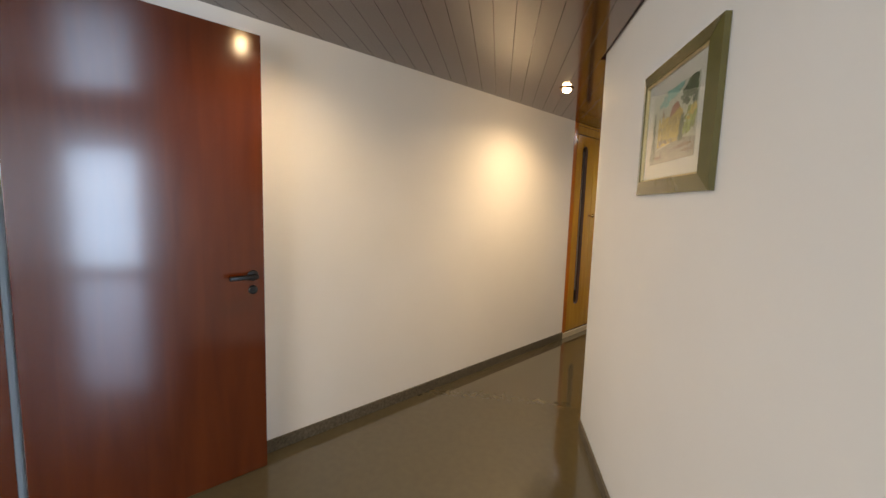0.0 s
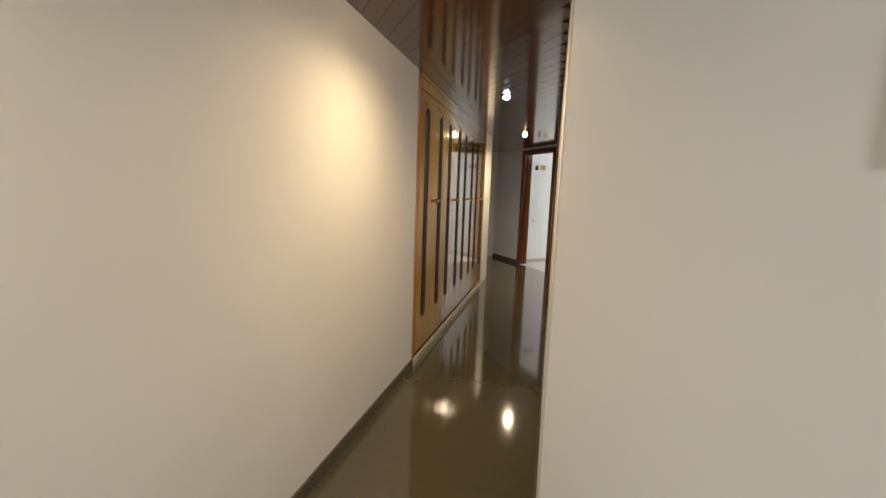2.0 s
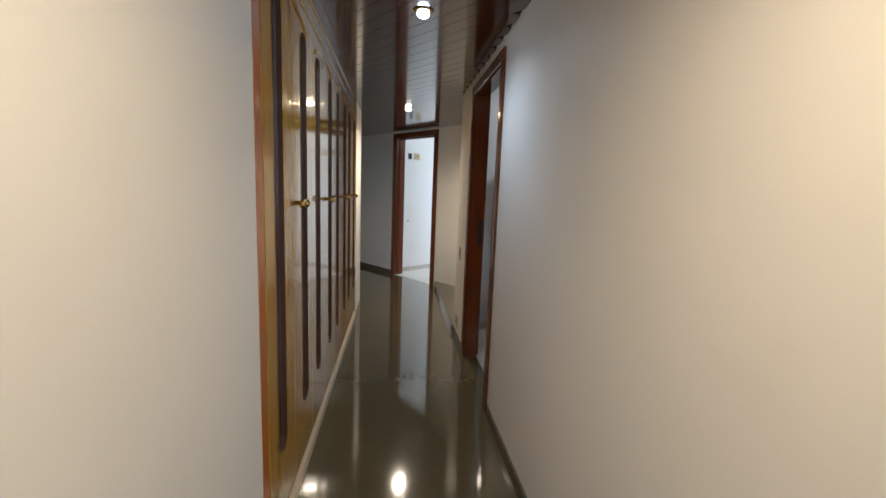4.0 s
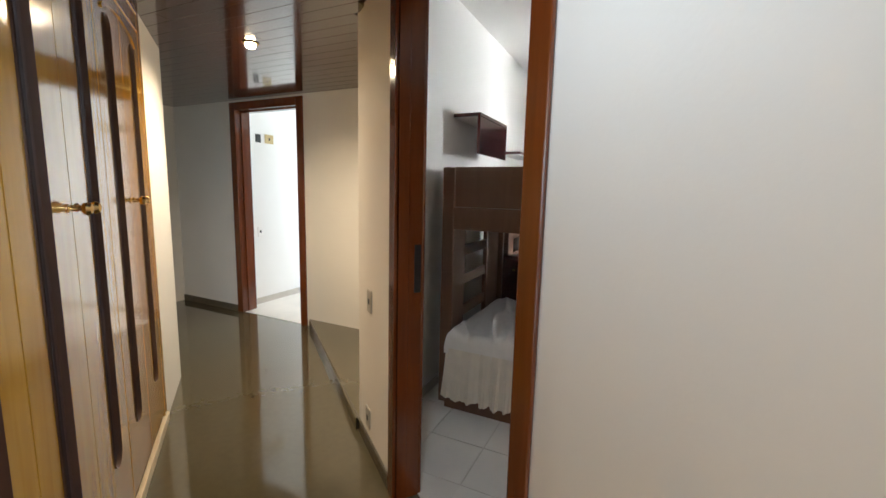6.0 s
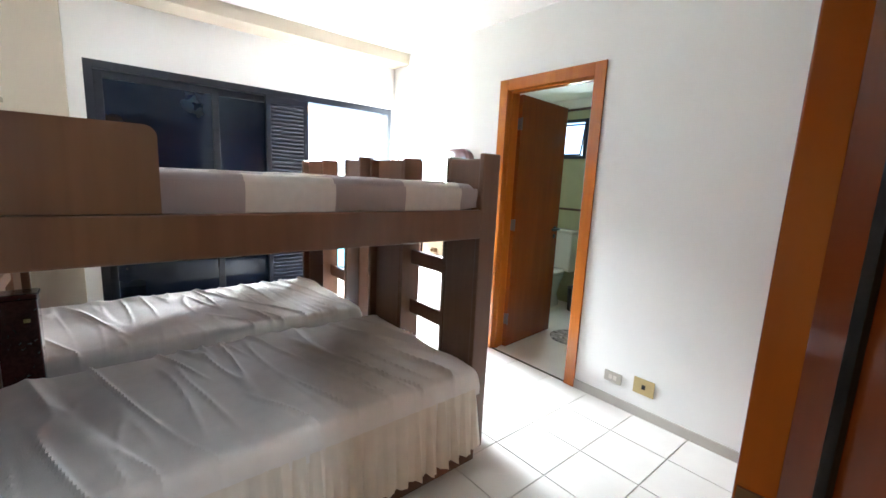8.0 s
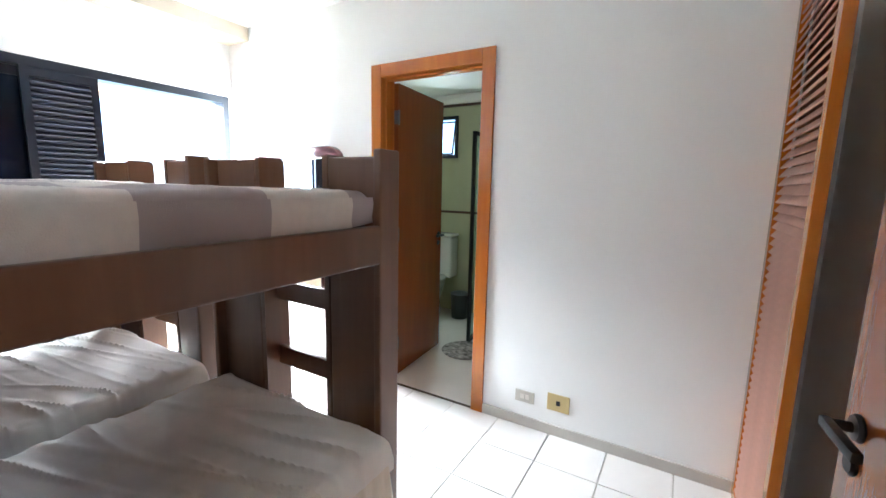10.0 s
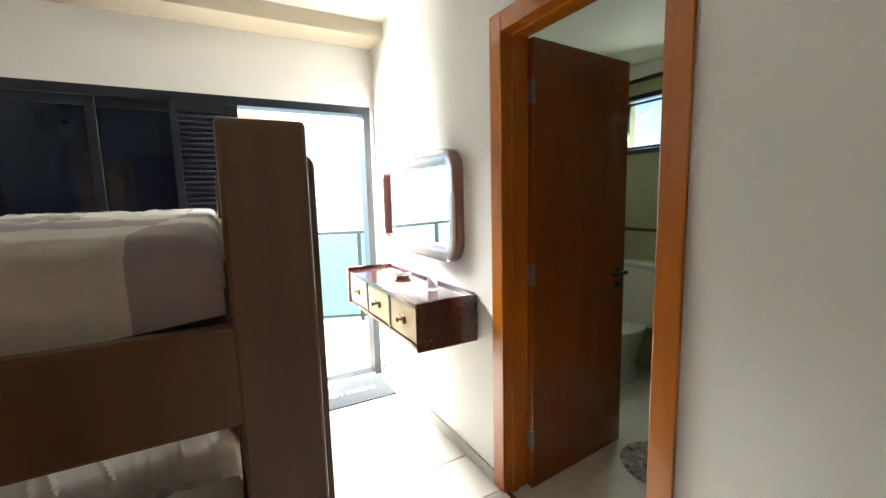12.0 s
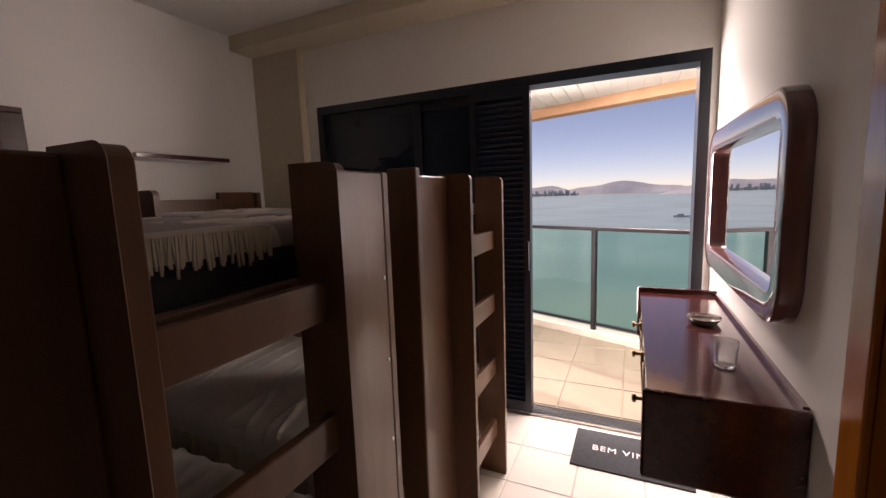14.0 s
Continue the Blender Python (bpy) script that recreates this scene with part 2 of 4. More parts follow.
box(bm, FD1 + 0.03, -3.10, 1.22, 1.37, 0, HB)
box(bm, FD0 - 0.03, FD1 + 0.03, 1.22, 1.37, 2.13, HB)
struct("wall_far", bm, WALL, "off-white painted end wall of the corridor")
struct("wall_corridor_west", B(-6.75, -6.6, -1.6, 1.30, 0, HC + .1), WALL, "off-white painted side wall")
bm = bmesh.new()
box(bm, 2.0, 2.1, -2.33, 1.2, 0, HC + .1)
box(bm, 2.1, 4.45, 1.2, 1.3, 0, HC + .1)
box(bm, 5.55, 6.15, 1.2, 1.3, 0, HC + .1)
box(bm, 4.45, 5.55, 1.2, 1.3, 2.1, HC + .1)
struct("wall_living_room", bm, WALL, "off-white walls of the living area with a tall window")
struct("floor_living_room", B(2.0, 6.15, -2.3, 1.3, -0.1, 0), GRANITE, "polished granite floor of the living area")
struct("ceiling_living_room", B(2.0, 6.15, -2.3, 1.3, HC + .02, HC + .1), CEILW, "white ceiling of the living area")
bm = bmesh.new()
box(bm, 6, 6.15, -8, 1.2, 0, HC + .1)
box(bm, -1, 6, -8, -7.85, 0, HC + .1)
box(bm, -7.2, -5.0, -1.75, -1.6, 0, HC + .1)
struct("wall_hall_back", bm, WALL, "plain off-white walls closing the hall")
# platform in the recess
struct("floor_recess", prism(bmesh.new(), [(-3.17, 0.0), (-3.17, 1.22), (-4.67, 1.22)], 0, 0.07), GRANITE, "raised granite slab in the corner recess")

bm = bmesh.new()
y = -7.8
while y < 1.29:
    ym = y + 0.05
    x0 = -6.6 if ym > -1.6 else (-3.09 - 0.7826 * ym) / 0.6225
    x1 = 6.0 if ym < -2.5 else max(-3.17, (-1.95 - 0.7826 * ym) / 0.6225)
    while x0 < x1 - 0.05:
        xe = min(x1, x0 + 2.4 + 0.5 * random.random())
        box(bm, x0 + 0.001, xe, y + 0.002, min(y + 0.1, 1.3) + 0.0005, HC, HC + 0.012, bev=0.0010, seg=1)
        x0 = xe
    y += 0.1
struct("ceiling_corridor", bm, CEILWOOD, "glossy dark-stained tongue-and-groove wooden ceiling")
struct("ceiling_corridor_slab", prism(bmesh.new(), [(-7.2, 1.30), (-7.2, -1.9), (0.5, -8), (6, -8), (6, -2.3), (-0.1, -2.3), (-3.17, 0.12), (-3.17, 1.30)], HC + 0.014, HC + 0.1), SLOT, "dark backing of the plank ceiling")

# ---- structure: bedroom ----
struct("wall_bedroom_east", box(box(B(0, 0.12, -2.2, 0.64, 0, HB), 0, 0.12, 1.42, 3.2, 0, HB), 0, 0.12, 0.64, 1.42, 2.11, HB), WALLB, "white painted bedroom wall")
struct("wall_bedroom_west", prism(bmesh.new(), [(-3.17, 0.045), (-3.02, 0.0), (-3.02, 3.2), (-3.17, 3.2)], 0, HB), WALLB, "white painted bedroom wall")
struct("wall_bedroom_south", prism(bmesh.new(), [(-1.89, -0.88), (-1.78, -1.0), (0.0, -1.0), (0.0, -0.88)], 0, HB), WALLB, "white painted bedroom wall")
bm = bmesh.new()
WX0, WX1, WH = -2.49, -0.03, 2.09
box(bm, -3.02, WX0, 3.0, 3.2, 0, HB)
box(bm, WX1, 0, 3.0, 3.2, 0, HB)
box(bm, WX0, WX1, 3.0, 3.2, WH, HB)
struct("wall_bedroom_window", bm, WALLB, "cream painted wall round the balcony door")
struct("ceiling_bedroom", prism(bmesh.new(), [(-3.17, 0.1), (-2.0, -0.8), (0.12, -2.6), (0.12, 3.2), (-3.17, 3.2)], HB, HB + 0.1), CEILW, "white painted bedroom ceiling")
struct("trim_curtain_box", B(-3.02, 0, 2.74, 2.998, 2.50, HB), BEIGE, "beige plaster curtain box along the ceiling")
struct("floor_bedroom_base", prism(bmesh.new(), [(-3.17, 0.1), (-1.85, -1.0), (0.0, -1.0), (0.0, 3.0), (-3.17, 3.0)], -0.1, 0.002), GROUT, "grey grout under the bedroom tiles")

# ---- bathroom ----
bm = bmesh.new()
box(bm, 0.12, 1.95, 2.45, 2.57, 0, 2.5)
box(bm, 0.12, 1.95, -0.3, -0.2, 0, 2.5)
struct("wall_bathroom_sides", bm, BATHT, "beige tiled bathroom walls")
bm = bmesh.new()
box(bm, 1.8, 1.95, -0.2, 1.80, 0, 2.5)
box(bm, 1.8, 1.95, 2.21, 2.45, 0, 2.5)
box(bm, 1.8, 1.95, 1.80, 2.21, 0, 1.70)
box(bm, 1.8, 1.95, 1.80, 2.21, 2.14, 2.5)
struct("wall_bathroom_east", bm, BATHT, "beige tiled bathroom wall with a small window")
struct("ceiling_bathroom", B(0.12, 1.95, -0.3, 2.57, 2.36, 2.46), CEILW, "white bathroom ceiling")
struct("floor_bathroom", B(0.0, 1.95, -0.3, 2.57, -0.1, 0.001), TILE, "pale bathroom floor")

# ---- room beyond the far door ----
bm = bmesh.new()
box(bm, -5.85, -5.73, 1.45, 5.0, 0, HB)
box(bm, -3.2, -3.17, 1.45, 5.0, 0, HB)
box(bm, -5.73, -5.2, 5.0, 5.1, 0, HB)
box(bm, -3.7, -3.2, 5.0, 5.1, 0, HB)
box(bm, -5.2, -3.7, 5.0, 5.1, 0, 0.9)
box(bm, -5.2, -3.7, 5.0, 5.1, 2.1, HB)
struct("wall_back_room", bm, WALLB, "white painted walls of the next room")
struct("floor_back_room", B(-5.85, -3.17, 1.23, 5.1, -0.1, 0.003), TILE, "pale tiled floor of the next room")
struct("ceiling_back_room", B(-5.85, -3.17, 1.45, 5.1, HB, HB + .1), CEILW, "white ceiling of the next room")

# ---- balcony and outside ----
# the rail follows a slanting line from (-3.6, 5.85) to (1.9, 3.7)
def ry(x, off=0.0):
    return 4.44 - 0.39 * x + off
struct("floor_balcony", prism(bmesh.new(), [(-3.6, 3.0), (1.9, 3.0), (1.9, ry(1.9, .1)), (-3.6, ry(-3.6, .1))], -0.14, -0.02), BALG, "grout under the balcony tiles")
struct("ceiling_balcony", prism(bmesh.new(), [(-3.6, 3.2), (1.9, 3.2), (1.9, ry(1.9, .12)), (-3.6, ry(-3.6, .12))], 2.30, 2.42), CEILW, "white boarded balcony ceiling")
struct("wall_balcony", B(1.9, 2.0, 3.2, 3.9, -0.1, 2.4), WALLB, "white balcony end wall")
bm = prism(bmesh.new(), [(-3.6, ry(-3.6, .12)), (1.9, ry(1.9, .12)), (1.9, ry(1.9, .30)), (-3.6, ry(-3.6, .30))], 2.20, 2.42)
struct("trim_balcony_beam", bm, mat("salmon_paint", (0.62, 0.36, 0.22), 0.6), "salmon painted beam at the balcony edge")
struct("curb_balcony", prism(bmesh.new(), [(-3.6, ry(-3.6, -.06)), (1.9, ry(1.9, -.06)), (1.9, ry(1.9, .12)), (-3.6, ry(-3.6, .12))], -0.14, 0.05), BALW, "pale stone curb under the balcony rail")
struct("water_sea", B(-3000, 3000, 12, 4000, -25.5, -25), SEA, "calm turquoise sea")

# ---- doors ----
def lever(parent, x, y, z, side, material=None):
    """Lever handle with a rose and a keyhole plate on a leaf's face at y; side -1 or 1 is where it points; grip runs to -x."""
    material = material or BLACKM
    bm = bmesh.new()
    r90 = pose(0, 0, 0, 90, 0, 0)
    lathe(bm, [(0.025, 0), (0.026, 0.004), (0.022, 0.009), (0.010, 0.011), (0.009, 0.045)], 18, Matrix.Translation((x, y, z)) @ pose(0, 0, 0, -90 * side, 0, 0))
    box(bm, x - 0.115, x + 0.012, *sorted((y + side * 0.036, y + side * 0.054)), z - 0.010, z + 0.010, bev=0.005)
    part("handle", bm, material, parent, "black metal lever handle", True)
    bm = bmesh.new()
    lathe(bm, [(0.021, 0), (0.021, 0.005), (0.016, 0.009), (0.006, 0.009)], 18, Matrix.Translation((x, y, z - 0.068)) @ pose(0, 0, 0, -90 * side, 0, 0))
    part("key_rose", bm, material, parent, "round black key rose", True)


def hinge(parent, x, y, z):
    bm = bmesh.new()
    box(bm, x - 0.003, x + 0.0005, y, y + 0.032, z - 0.045, z + 0.045)
    lathe(bm, [(0.007, z - 0.048), (0.007, z + 0.048)], 10, Matrix.Translation((x, y - 0.004, 0)))
    part("hinge", bm, HINGEM, parent, "small dull bronze butt hinge")


def leaf(label, w, h, at, material=None, handle=True, hinges=True):
    """A flush door leaf from its hinge at x 0 to x w, y 0..0.035."""
    root = thing("door_leaf", label, "door", at)
    part("panel", B(0.002, w, 0, 0.035, 0.004, h, bev=0.002), material or REDWOOD, root)
    if handle:
        lever(root, w - 0.055, 0.0, 0.99, -1)
        lever(root, w - 0.055, 0.035, 0.99, 1)
        part("latch_plate", B(w, w + 0.002, 0.008, 0.027, 0.90, 1.08), STEEL, root, "narrow steel latch plate")
    if hinges:
        for z in (0.25, 1.05, 1.85):
            hinge(root, 0.002, 0.0, z)
    return root


def door_frame(name, w, h, depth, at, label, strike_x=None, material=None):
    root = part(name, casing(bmesh.new(), w, h, depth, t=0.08), material or CASING, None, label, kind="structure", at=at)
    # stop bead inside the lining
    bm = bmesh.new()
    y = depth * 0.55
    box(bm, 0.0005, 0.012, y - 0.03, y, 0, h - 0.0005)
    box(bm, w - 0.012, w - 0.0005, y - 0.03, y, 0, h - 0.0005)
    box(bm, 0.0125, w - 0.0125, y - 0.03, y, h - 0.012, h - 0.0005)
    part("stop_bead", bm, material or CASING, root, "slim wooden stop bead")
    if strike_x is not None:
        # black strip put in for the shade along the rebate
        part("gap_shade", B(w - 0.007, w - 0.0008, y + 0.0005, y + 0.008, 0, h - 0.001), BLACKM, root, "thin black strip standing for the shade in the hinge gap")
        part("strike_plate", B(*strike_x, y + 0.006, y + 0.030, 0.93, 1.13, bev=0.0008, seg=1), BLACKM, root, "dark metal strike plate")
    return root

# corridor local frame: y grows away from the bedroom, so turn the frame round
FR = C @ pose(D1, RW, 0, 0, 0, 180)
bm, w, h, cw = bmesh.new(), D1 - D0, DH, 0.068
for x0, x1 in ((-0.03, 0), (w, w + 0.03)):
    box(bm, x0, x1, 0, BT, 0, h + 0.03)
box(bm, 0, w, 0, BT, h, h + 0.03)
box(bm, -cw, 0, -0.015, -0.001, 0, h + cw, bev=0.004)
box(bm, w, w + cw, -0.015, -0.001, 0, h + cw, bev=0.004)
box(bm, 0.0005, w - 0.0005, -0.015, -0.001, h, h + cw, bev=0.004)
box(bm, -cw, 0, BT + 0.001, BT + 0.014, 0, h + cw, bev=0.004)
d1 = part("door_1", bm, SHADED_CASING, None, "reddish-brown varnished wooden doorway to the bedroom", kind="structure", at=FR)
bm = B(0.0005, 0.010, 0.0, 0.045, 0, h - 0.0005, bev=0.001, seg=1)
box(bm, 0.0105, w - 0.0005, 0.0, 0.045, h - 0.010, h - 0.0005)
part("stop_bead", bm, SHADED_CASING, d1, "slim wooden stop bead")
# black strip drawn where the gap beside the leaf is dark with shade
part("gap_shade", B(w - 0.007, w - 0.0008, 0.046, 0.056, 0, h - 0.001), BLACKM, d1, "thin black strip standing for the shade in the hinge gap")
part("strike_plate", B(0.0006, 0.003, 0.072, 0.101, 0.93, 1.13, bev=0.0008, seg=1), BLACKM, d1, "dark metal strike plate")
door_frame("door_2", 0.72, 2.08, 0.12, pose(0.0, 1.39, 0, 0, 0, -90), "orange-brown varnished wooden doorway to the bathroom")
door_frame("door_3", FD1 - FD0, 2.10, 0.15, pose(FD0, 1.22, 0), "reddish-brown varnished wooden doorway at the corridor end", None, SHADED_CASING)
leaf("glossy reddish-brown bedroom door leaf standing open inwards", 0.80, 2.06, pose(-1.9886, -0.777, 0, 0, 0, 5.8) @ pose(0, -0.0175, 0), LEAFW)
leaf("orange-brown varnished bathroom door leaf standing open", 0.70, 2.07, pose(0.122, 1.385, 0, 0, 0, 5) @ pose(0, -0.035, 0), LEAFW)
leaf("glossy red-brown flush door leaf against the hall wall", 0.85, 2.09, C @ pose(-3.95, 2.83, 0), hinges=False)
leaf("dark red-brown flush door leaf beside another leaf", 0.85, 2.09, C @ pose(-3.97, 2.865, 0, 0, 0, 180), hinges=False)
fl_ = leaf("white-edged wooden door leaf open in the far doorway", 0.78, 2.06, pose(FD1 - 0.005, 1.38, 0, 0, 0, 84), hinges=False)

# ---- baseboards ----
bm = bmesh.new()
box(bm, -5.5, -0.052, LW - 0.012, LW - 0.0005, 0, 0.07, C, bev=0.002, seg=1)
struct("baseboard_left", bm, BASED, "dark polished granite baseboard")
bm = bmesh.new()
box(bm, -1.5, D0 - 0.083, RW + 0.0005, RW + 0.012, 0, 0.07, C, bev=0.002, seg=1)
box(bm, D1 + 0.083, 4.37, RW + 0.0005, RW + 0.012, 0, 0.0715, C, bev=0.002, seg=1)
struct("baseboard_right", bm, BASED, "dark polished granite baseboard running on as the step edge")
bm = bmesh.new()
box(bm, -6.6, FD0 - 0.083, 1.208, 1.2195, 0, 0.07, bev=0.002, seg=1)
struct("baseboard_far", bm, BASED, "dark polished granite baseboard")
struct("baseboard_picture", B(0.01, 2.0, -2.492, -2.4805, 0, 0.07, bev=0.002, seg=1), BASED, "dark polished granite baseboard")
struct("baseboard_wardrobe", B(-0.05, 3.02, LW - 0.012, LW + 0.01, 0, 0.05, C, bev=0.002, seg=1), mat("cream_plinth", (0.62, 0.52, 0.36), 0.3), "cream plinth strip under the wardrobe")
bm = bmesh.new()
box(bm, -0.012, -0.0005, -0.85, 0.625, 0.002, 0.068)
box(bm, -0.012, -0.0005, 1.455, 2.995, 0.002, 0.068)
box(bm, -3.0195, -3.008, 0.15, 2.99, 0.002, 0.068)
struct("baseboard_bedroom", bm, BASEL, "pale tile baseboard of the bedroom")
struct("threshold_bathroom", B(0.0, 0.018, 0.672, 1.388, 0.0022, 0.009), BASED, "grey stone threshold")
bm = bmesh.new()
box(bm, D0 + 0.001, D1 - 0.001, RW - BT - 0.01, RW, 0, 0.004, C)
struct("threshold_bedroom", bm, GRANITE, "granite threshold of the bedroom")
box_cornice = B(0.12, 1.8, 2.41, 2.45, 2.26, 2.36)
box(box_cornice, 1.76, 1.7995, -0.2, 2.41, 2.26, 2.355)
struct("trim_bathroom_cornice", box_cornice, CEILW, "white cornice of the bathroom")
bm = B(1.78, 1.7995, -0.2, 2.44, 2.235, 2.259)
box(bm, 1.788, 1.7995, -0.2, 2.44, 1.105, 1.13)
struct("trim_bathroom_bands", bm, SLOT, "dark border strips on the bathroom tiles")

# ---- wardrobe along the corridor ----
def slot_outline(w, z0, z1, n=8):
    pts = []
    for i in range(n + 1):
        a = math.pi * i / n
        pts.append((w / 2 * math.cos(a), z1 - w / 2 + w / 2 * math.sin(a)))
    for i in range(n + 1):
        a = math.pi + math.pi * i / n
        pts.append((w / 2 * math.cos(a), z0 + w / 2 + w / 2 * math.sin(a)))
    return pts


def extr(bm, ring_a, ring_b):
    n = len(ring_a)
    for i in range(n):
        bm.faces.new((ring_a[i], ring_a[(i + 1) % n], ring_b[(i + 1) % n], ring_b[i]))


def plate_with_hole(w, h, t, sx, sw, z0, z1):
    """Door board x 0..w, y 0..t (face at y 0), z 0..h with a long round-ended hole at sx."""
    bm = bmesh.new()
    out = slot_outline(sw, z0, z1)
    rect = []
    for x, z in out:      # outer loop matched point by point to the hole
        tz = h if z > (z0 + z1) / 2 else 0
        rect.append((w if x > 0.001 else (0 if x < -0.001 else sx), tz))
    fr, ba, orf, orb = [], [], [], []
    half = len(out) // 2
    for k, (x, z) in enumerate(out):
        top = k < half
        kk = k if top else k - half
        n = half - 1
        f = kk / n
        ox = w * (1 - f) if top else w * f
        oz = h if top else 0.0
        fr.append(bm.verts.new((sx + x, 0, z)))
        ba.append(bm.verts.new((sx + x, t, z)))
        orf.append(bm.verts.new((ox, 0, oz)))
        orb.append(bm.verts.new((ox, t, oz)))
    extr(bm, fr, orf)
    extr(bm, orb, ba)
    extr(bm, ba, fr)
    extr(bm, orf, orb)
    return bm

SW = 0.10
DWD, DHT = 0.362, 2.0
for k in range(4):
    xc = 0.39 + 0.735 * k
    cab = thing("wardrobe_unit", "glossy honey-coloured wooden wardrobe with two slotted doors and brass knobs", "wardrobe", C @ pose(xc, LW, 0), "wardrobe units along the corridor")
    bm = B(-0.367, 0.367, 0.575, 0.59, 0.05, 2.17)
    box(bm, -0.367, -0.350, 0.024, 0.575, 0.05, 2.17)
    box(bm, 0.350, 0.367, 0.024, 0.575, 0.05, 2.17)
    box(bm, -0.350, 0.350, 0.024, 0.575, 0.05, 0.07)
    part("carcass", bm, HONEY, cab)
    part("fascia", B(-0.367, 0.367, 0.0, 0.02, 2.095, 2.172, bev=0.002, seg=1), HONEY, cab, "plain top fascia board")
    for sgn in (-1, 1):
        o = 0.002 if sgn > 0 else -0.002 - DWD
        d = part("door", plate_with_hole(DWD, DHT, 0.022, DWD / 2 + sgn * 0.018, SW, 0.25, 1.90), HONEY, cab, at=pose(o, 0, 0.085))
        # dark bead round the slot and the glossy inlay behind it
        ring = slot_outline(SW - 0.001, 0.2505, 1.8995)
        ring2 = slot_outline(SW - 0.026, 0.262, 1.888)
        bm = bmesh.new()
        sx = DWD / 2 + sgn * 0.018
        r1 = [bm.verts.new((sx + x, -0.004, z)) for x, z in ring]
        r2 = [bm.verts.new((sx + x, 0.010, z)) for x, z in ring2]
        r3 = [bm.verts.new((sx + x, 0.021, z)) for x, z in ring]
        r4 = [bm.verts.new((sx + x, 0.021, z)) for x, z in ring2]
        extr(bm, r1, r2), extr(bm, r2, r4), extr(bm, r4, r3), extr(bm, r3, r1)
        part("slot_bead", bm, SLOT, d, "dark wooden bead round the slot", True)
        bm = bmesh.new()
        bm.faces.new([bm.verts.new((sx + x, 0.016, z)) for x, z in slot_outline(SW - 0.022, 0.259, 1.891)])
        r = bmesh.ops.extrude_face_region(bm, geom=bm.faces[:])
        bmesh.ops.translate(bm, verts=[v for v in r["geom"] if isinstance(v, bmesh.types.BMVert)], vec=(0, 0.004, 0))
        part("inlay", bm, INLAY, d, "dark grey mirror inlay")
        bm = lathe(bmesh.new(), [(0.013, 0), (0.013, 0.003), (0.007, 0.006), (0.006, 0.030), (0.016, 0.036), (0.019, 0.045), (0.014, 0.055), (0.004, 0.059)], 16,
                   Matrix.Translation((0.035 if sgn > 0 else DWD - 0.035, -0.0005, 1.19)) @ pose(0, 0, 0, 90, 0, 0))
        part("knob", bm, BRASS, d, "turned brass knob", True)
        # half of the carved arch
        bm = bmesh.new()
        pts = []
        for i in range(9):
            a = radians(90 * i / 8)
            pts.append((DWD * (1 if sgn < 0 else 0) + sgn * (0.26 * math.sin(a)), 1.90 + 0.055 * math.cos(a)))
        for (xa, za), (xb, zb) in zip(pts, pts[1:]):
            ang = math.degrees(math.atan2(zb - za, xb - xa))
            L = math.hypot(xb - xa, zb - za)
            box(bm, 0, L, -0.006, -0.0003, -0.005, 0.005, pose(xa, 0, za, 0, -ang, 0))
        part("arch_moulding", bm, HONEY, d, "slim carved arch moulding")
bm = B(-0.050, 0.020, LW + 0.0, LW + 0.03, 0.05, HC - 0.002, C, bev=0.003, seg=1)
tagged(part("filler_strip", bm, CASING, None, "reddish wooden filler strip beside the wardrobe"), category="trim", kind="structure")
bm = B(0.021, 2.963, LW - 0.004, LW + 0.02, 2.174, HC - 0.002, C, bev=0.002, seg=1)
box(bm, 2.964, 3.023, LW + 0.0, LW + 0.03, 0.05, HC - 0.002, C, bev=0.002, seg=1)
struct("trim_wardrobe", bm, HONEY, "honey wood trim closing the wardrobe to ceiling and wall")

# ---- corridor lamps ----
for s_, pw, col in ((-3.05, 0.6, (1.0, 0.76, 0.48)), (-1.13, 1.0, (1.0, 0.76, 0.48)), (0.80, 0.42, (0.74, 0.87, 1.0)), (3.20, 1.5, (1.0, 0.80, 0.56))):
    p = C @ Vector((s_, 2.42, HC))
    lp = thing("ceiling_spot", "small round recessed ceiling spotlight with a warm bulb", "ceiling lamp", pose(p.x, p.y, p.z), "spotlights along the corridor ceiling")
    bm = bmesh.new()
    lathe(bm, [(0.048, -0.0005), (0.050, -0.004), (0.044, -0.008), (0.034, -0.008), (0.033, -0.0005)], 24)
    part("bezel", bm, BRASS, lp, "thin brass ring", True)
    part("bulb", lathe(bmesh.new(), [(0.012, -0.0005), (0.028, -0.006), (0.030, -0.016), (0.022, -0.028), (0.008, -0.033)], 18), LAMPC if s_ == 0.80 else LAMPW, lp, "glowing frosted bulb", True)
    d = bpy.data.lights.new("corridor_lamp", "SPOT")
    d.energy, d.color, d.shadow_soft_size, d.spot_size, d.spot_blend = LAMP_W * pw, col, 0.03, radians(158), 1.0
    new("corridor_lamp", d).matrix_world = pose(p.x, p.y, p.z - 0.045)

# ---- framed picture in the hall ----
def flat(parent, name, pts, y, material, label, t=0.0015):
    bm = bmesh.new()
    f = bm.faces.new([bm.verts.new((x, y, z)) for x, z in pts])
    r = bmesh.ops.extrude_face_region(bm, geom=[f])
    bmesh.ops.translate(bm, verts=[v for v in r["geom"] if isinstance(v, bmesh.types.BMVert)], vec=(0, t, 0))
    return part(name, bm, material, parent, label)

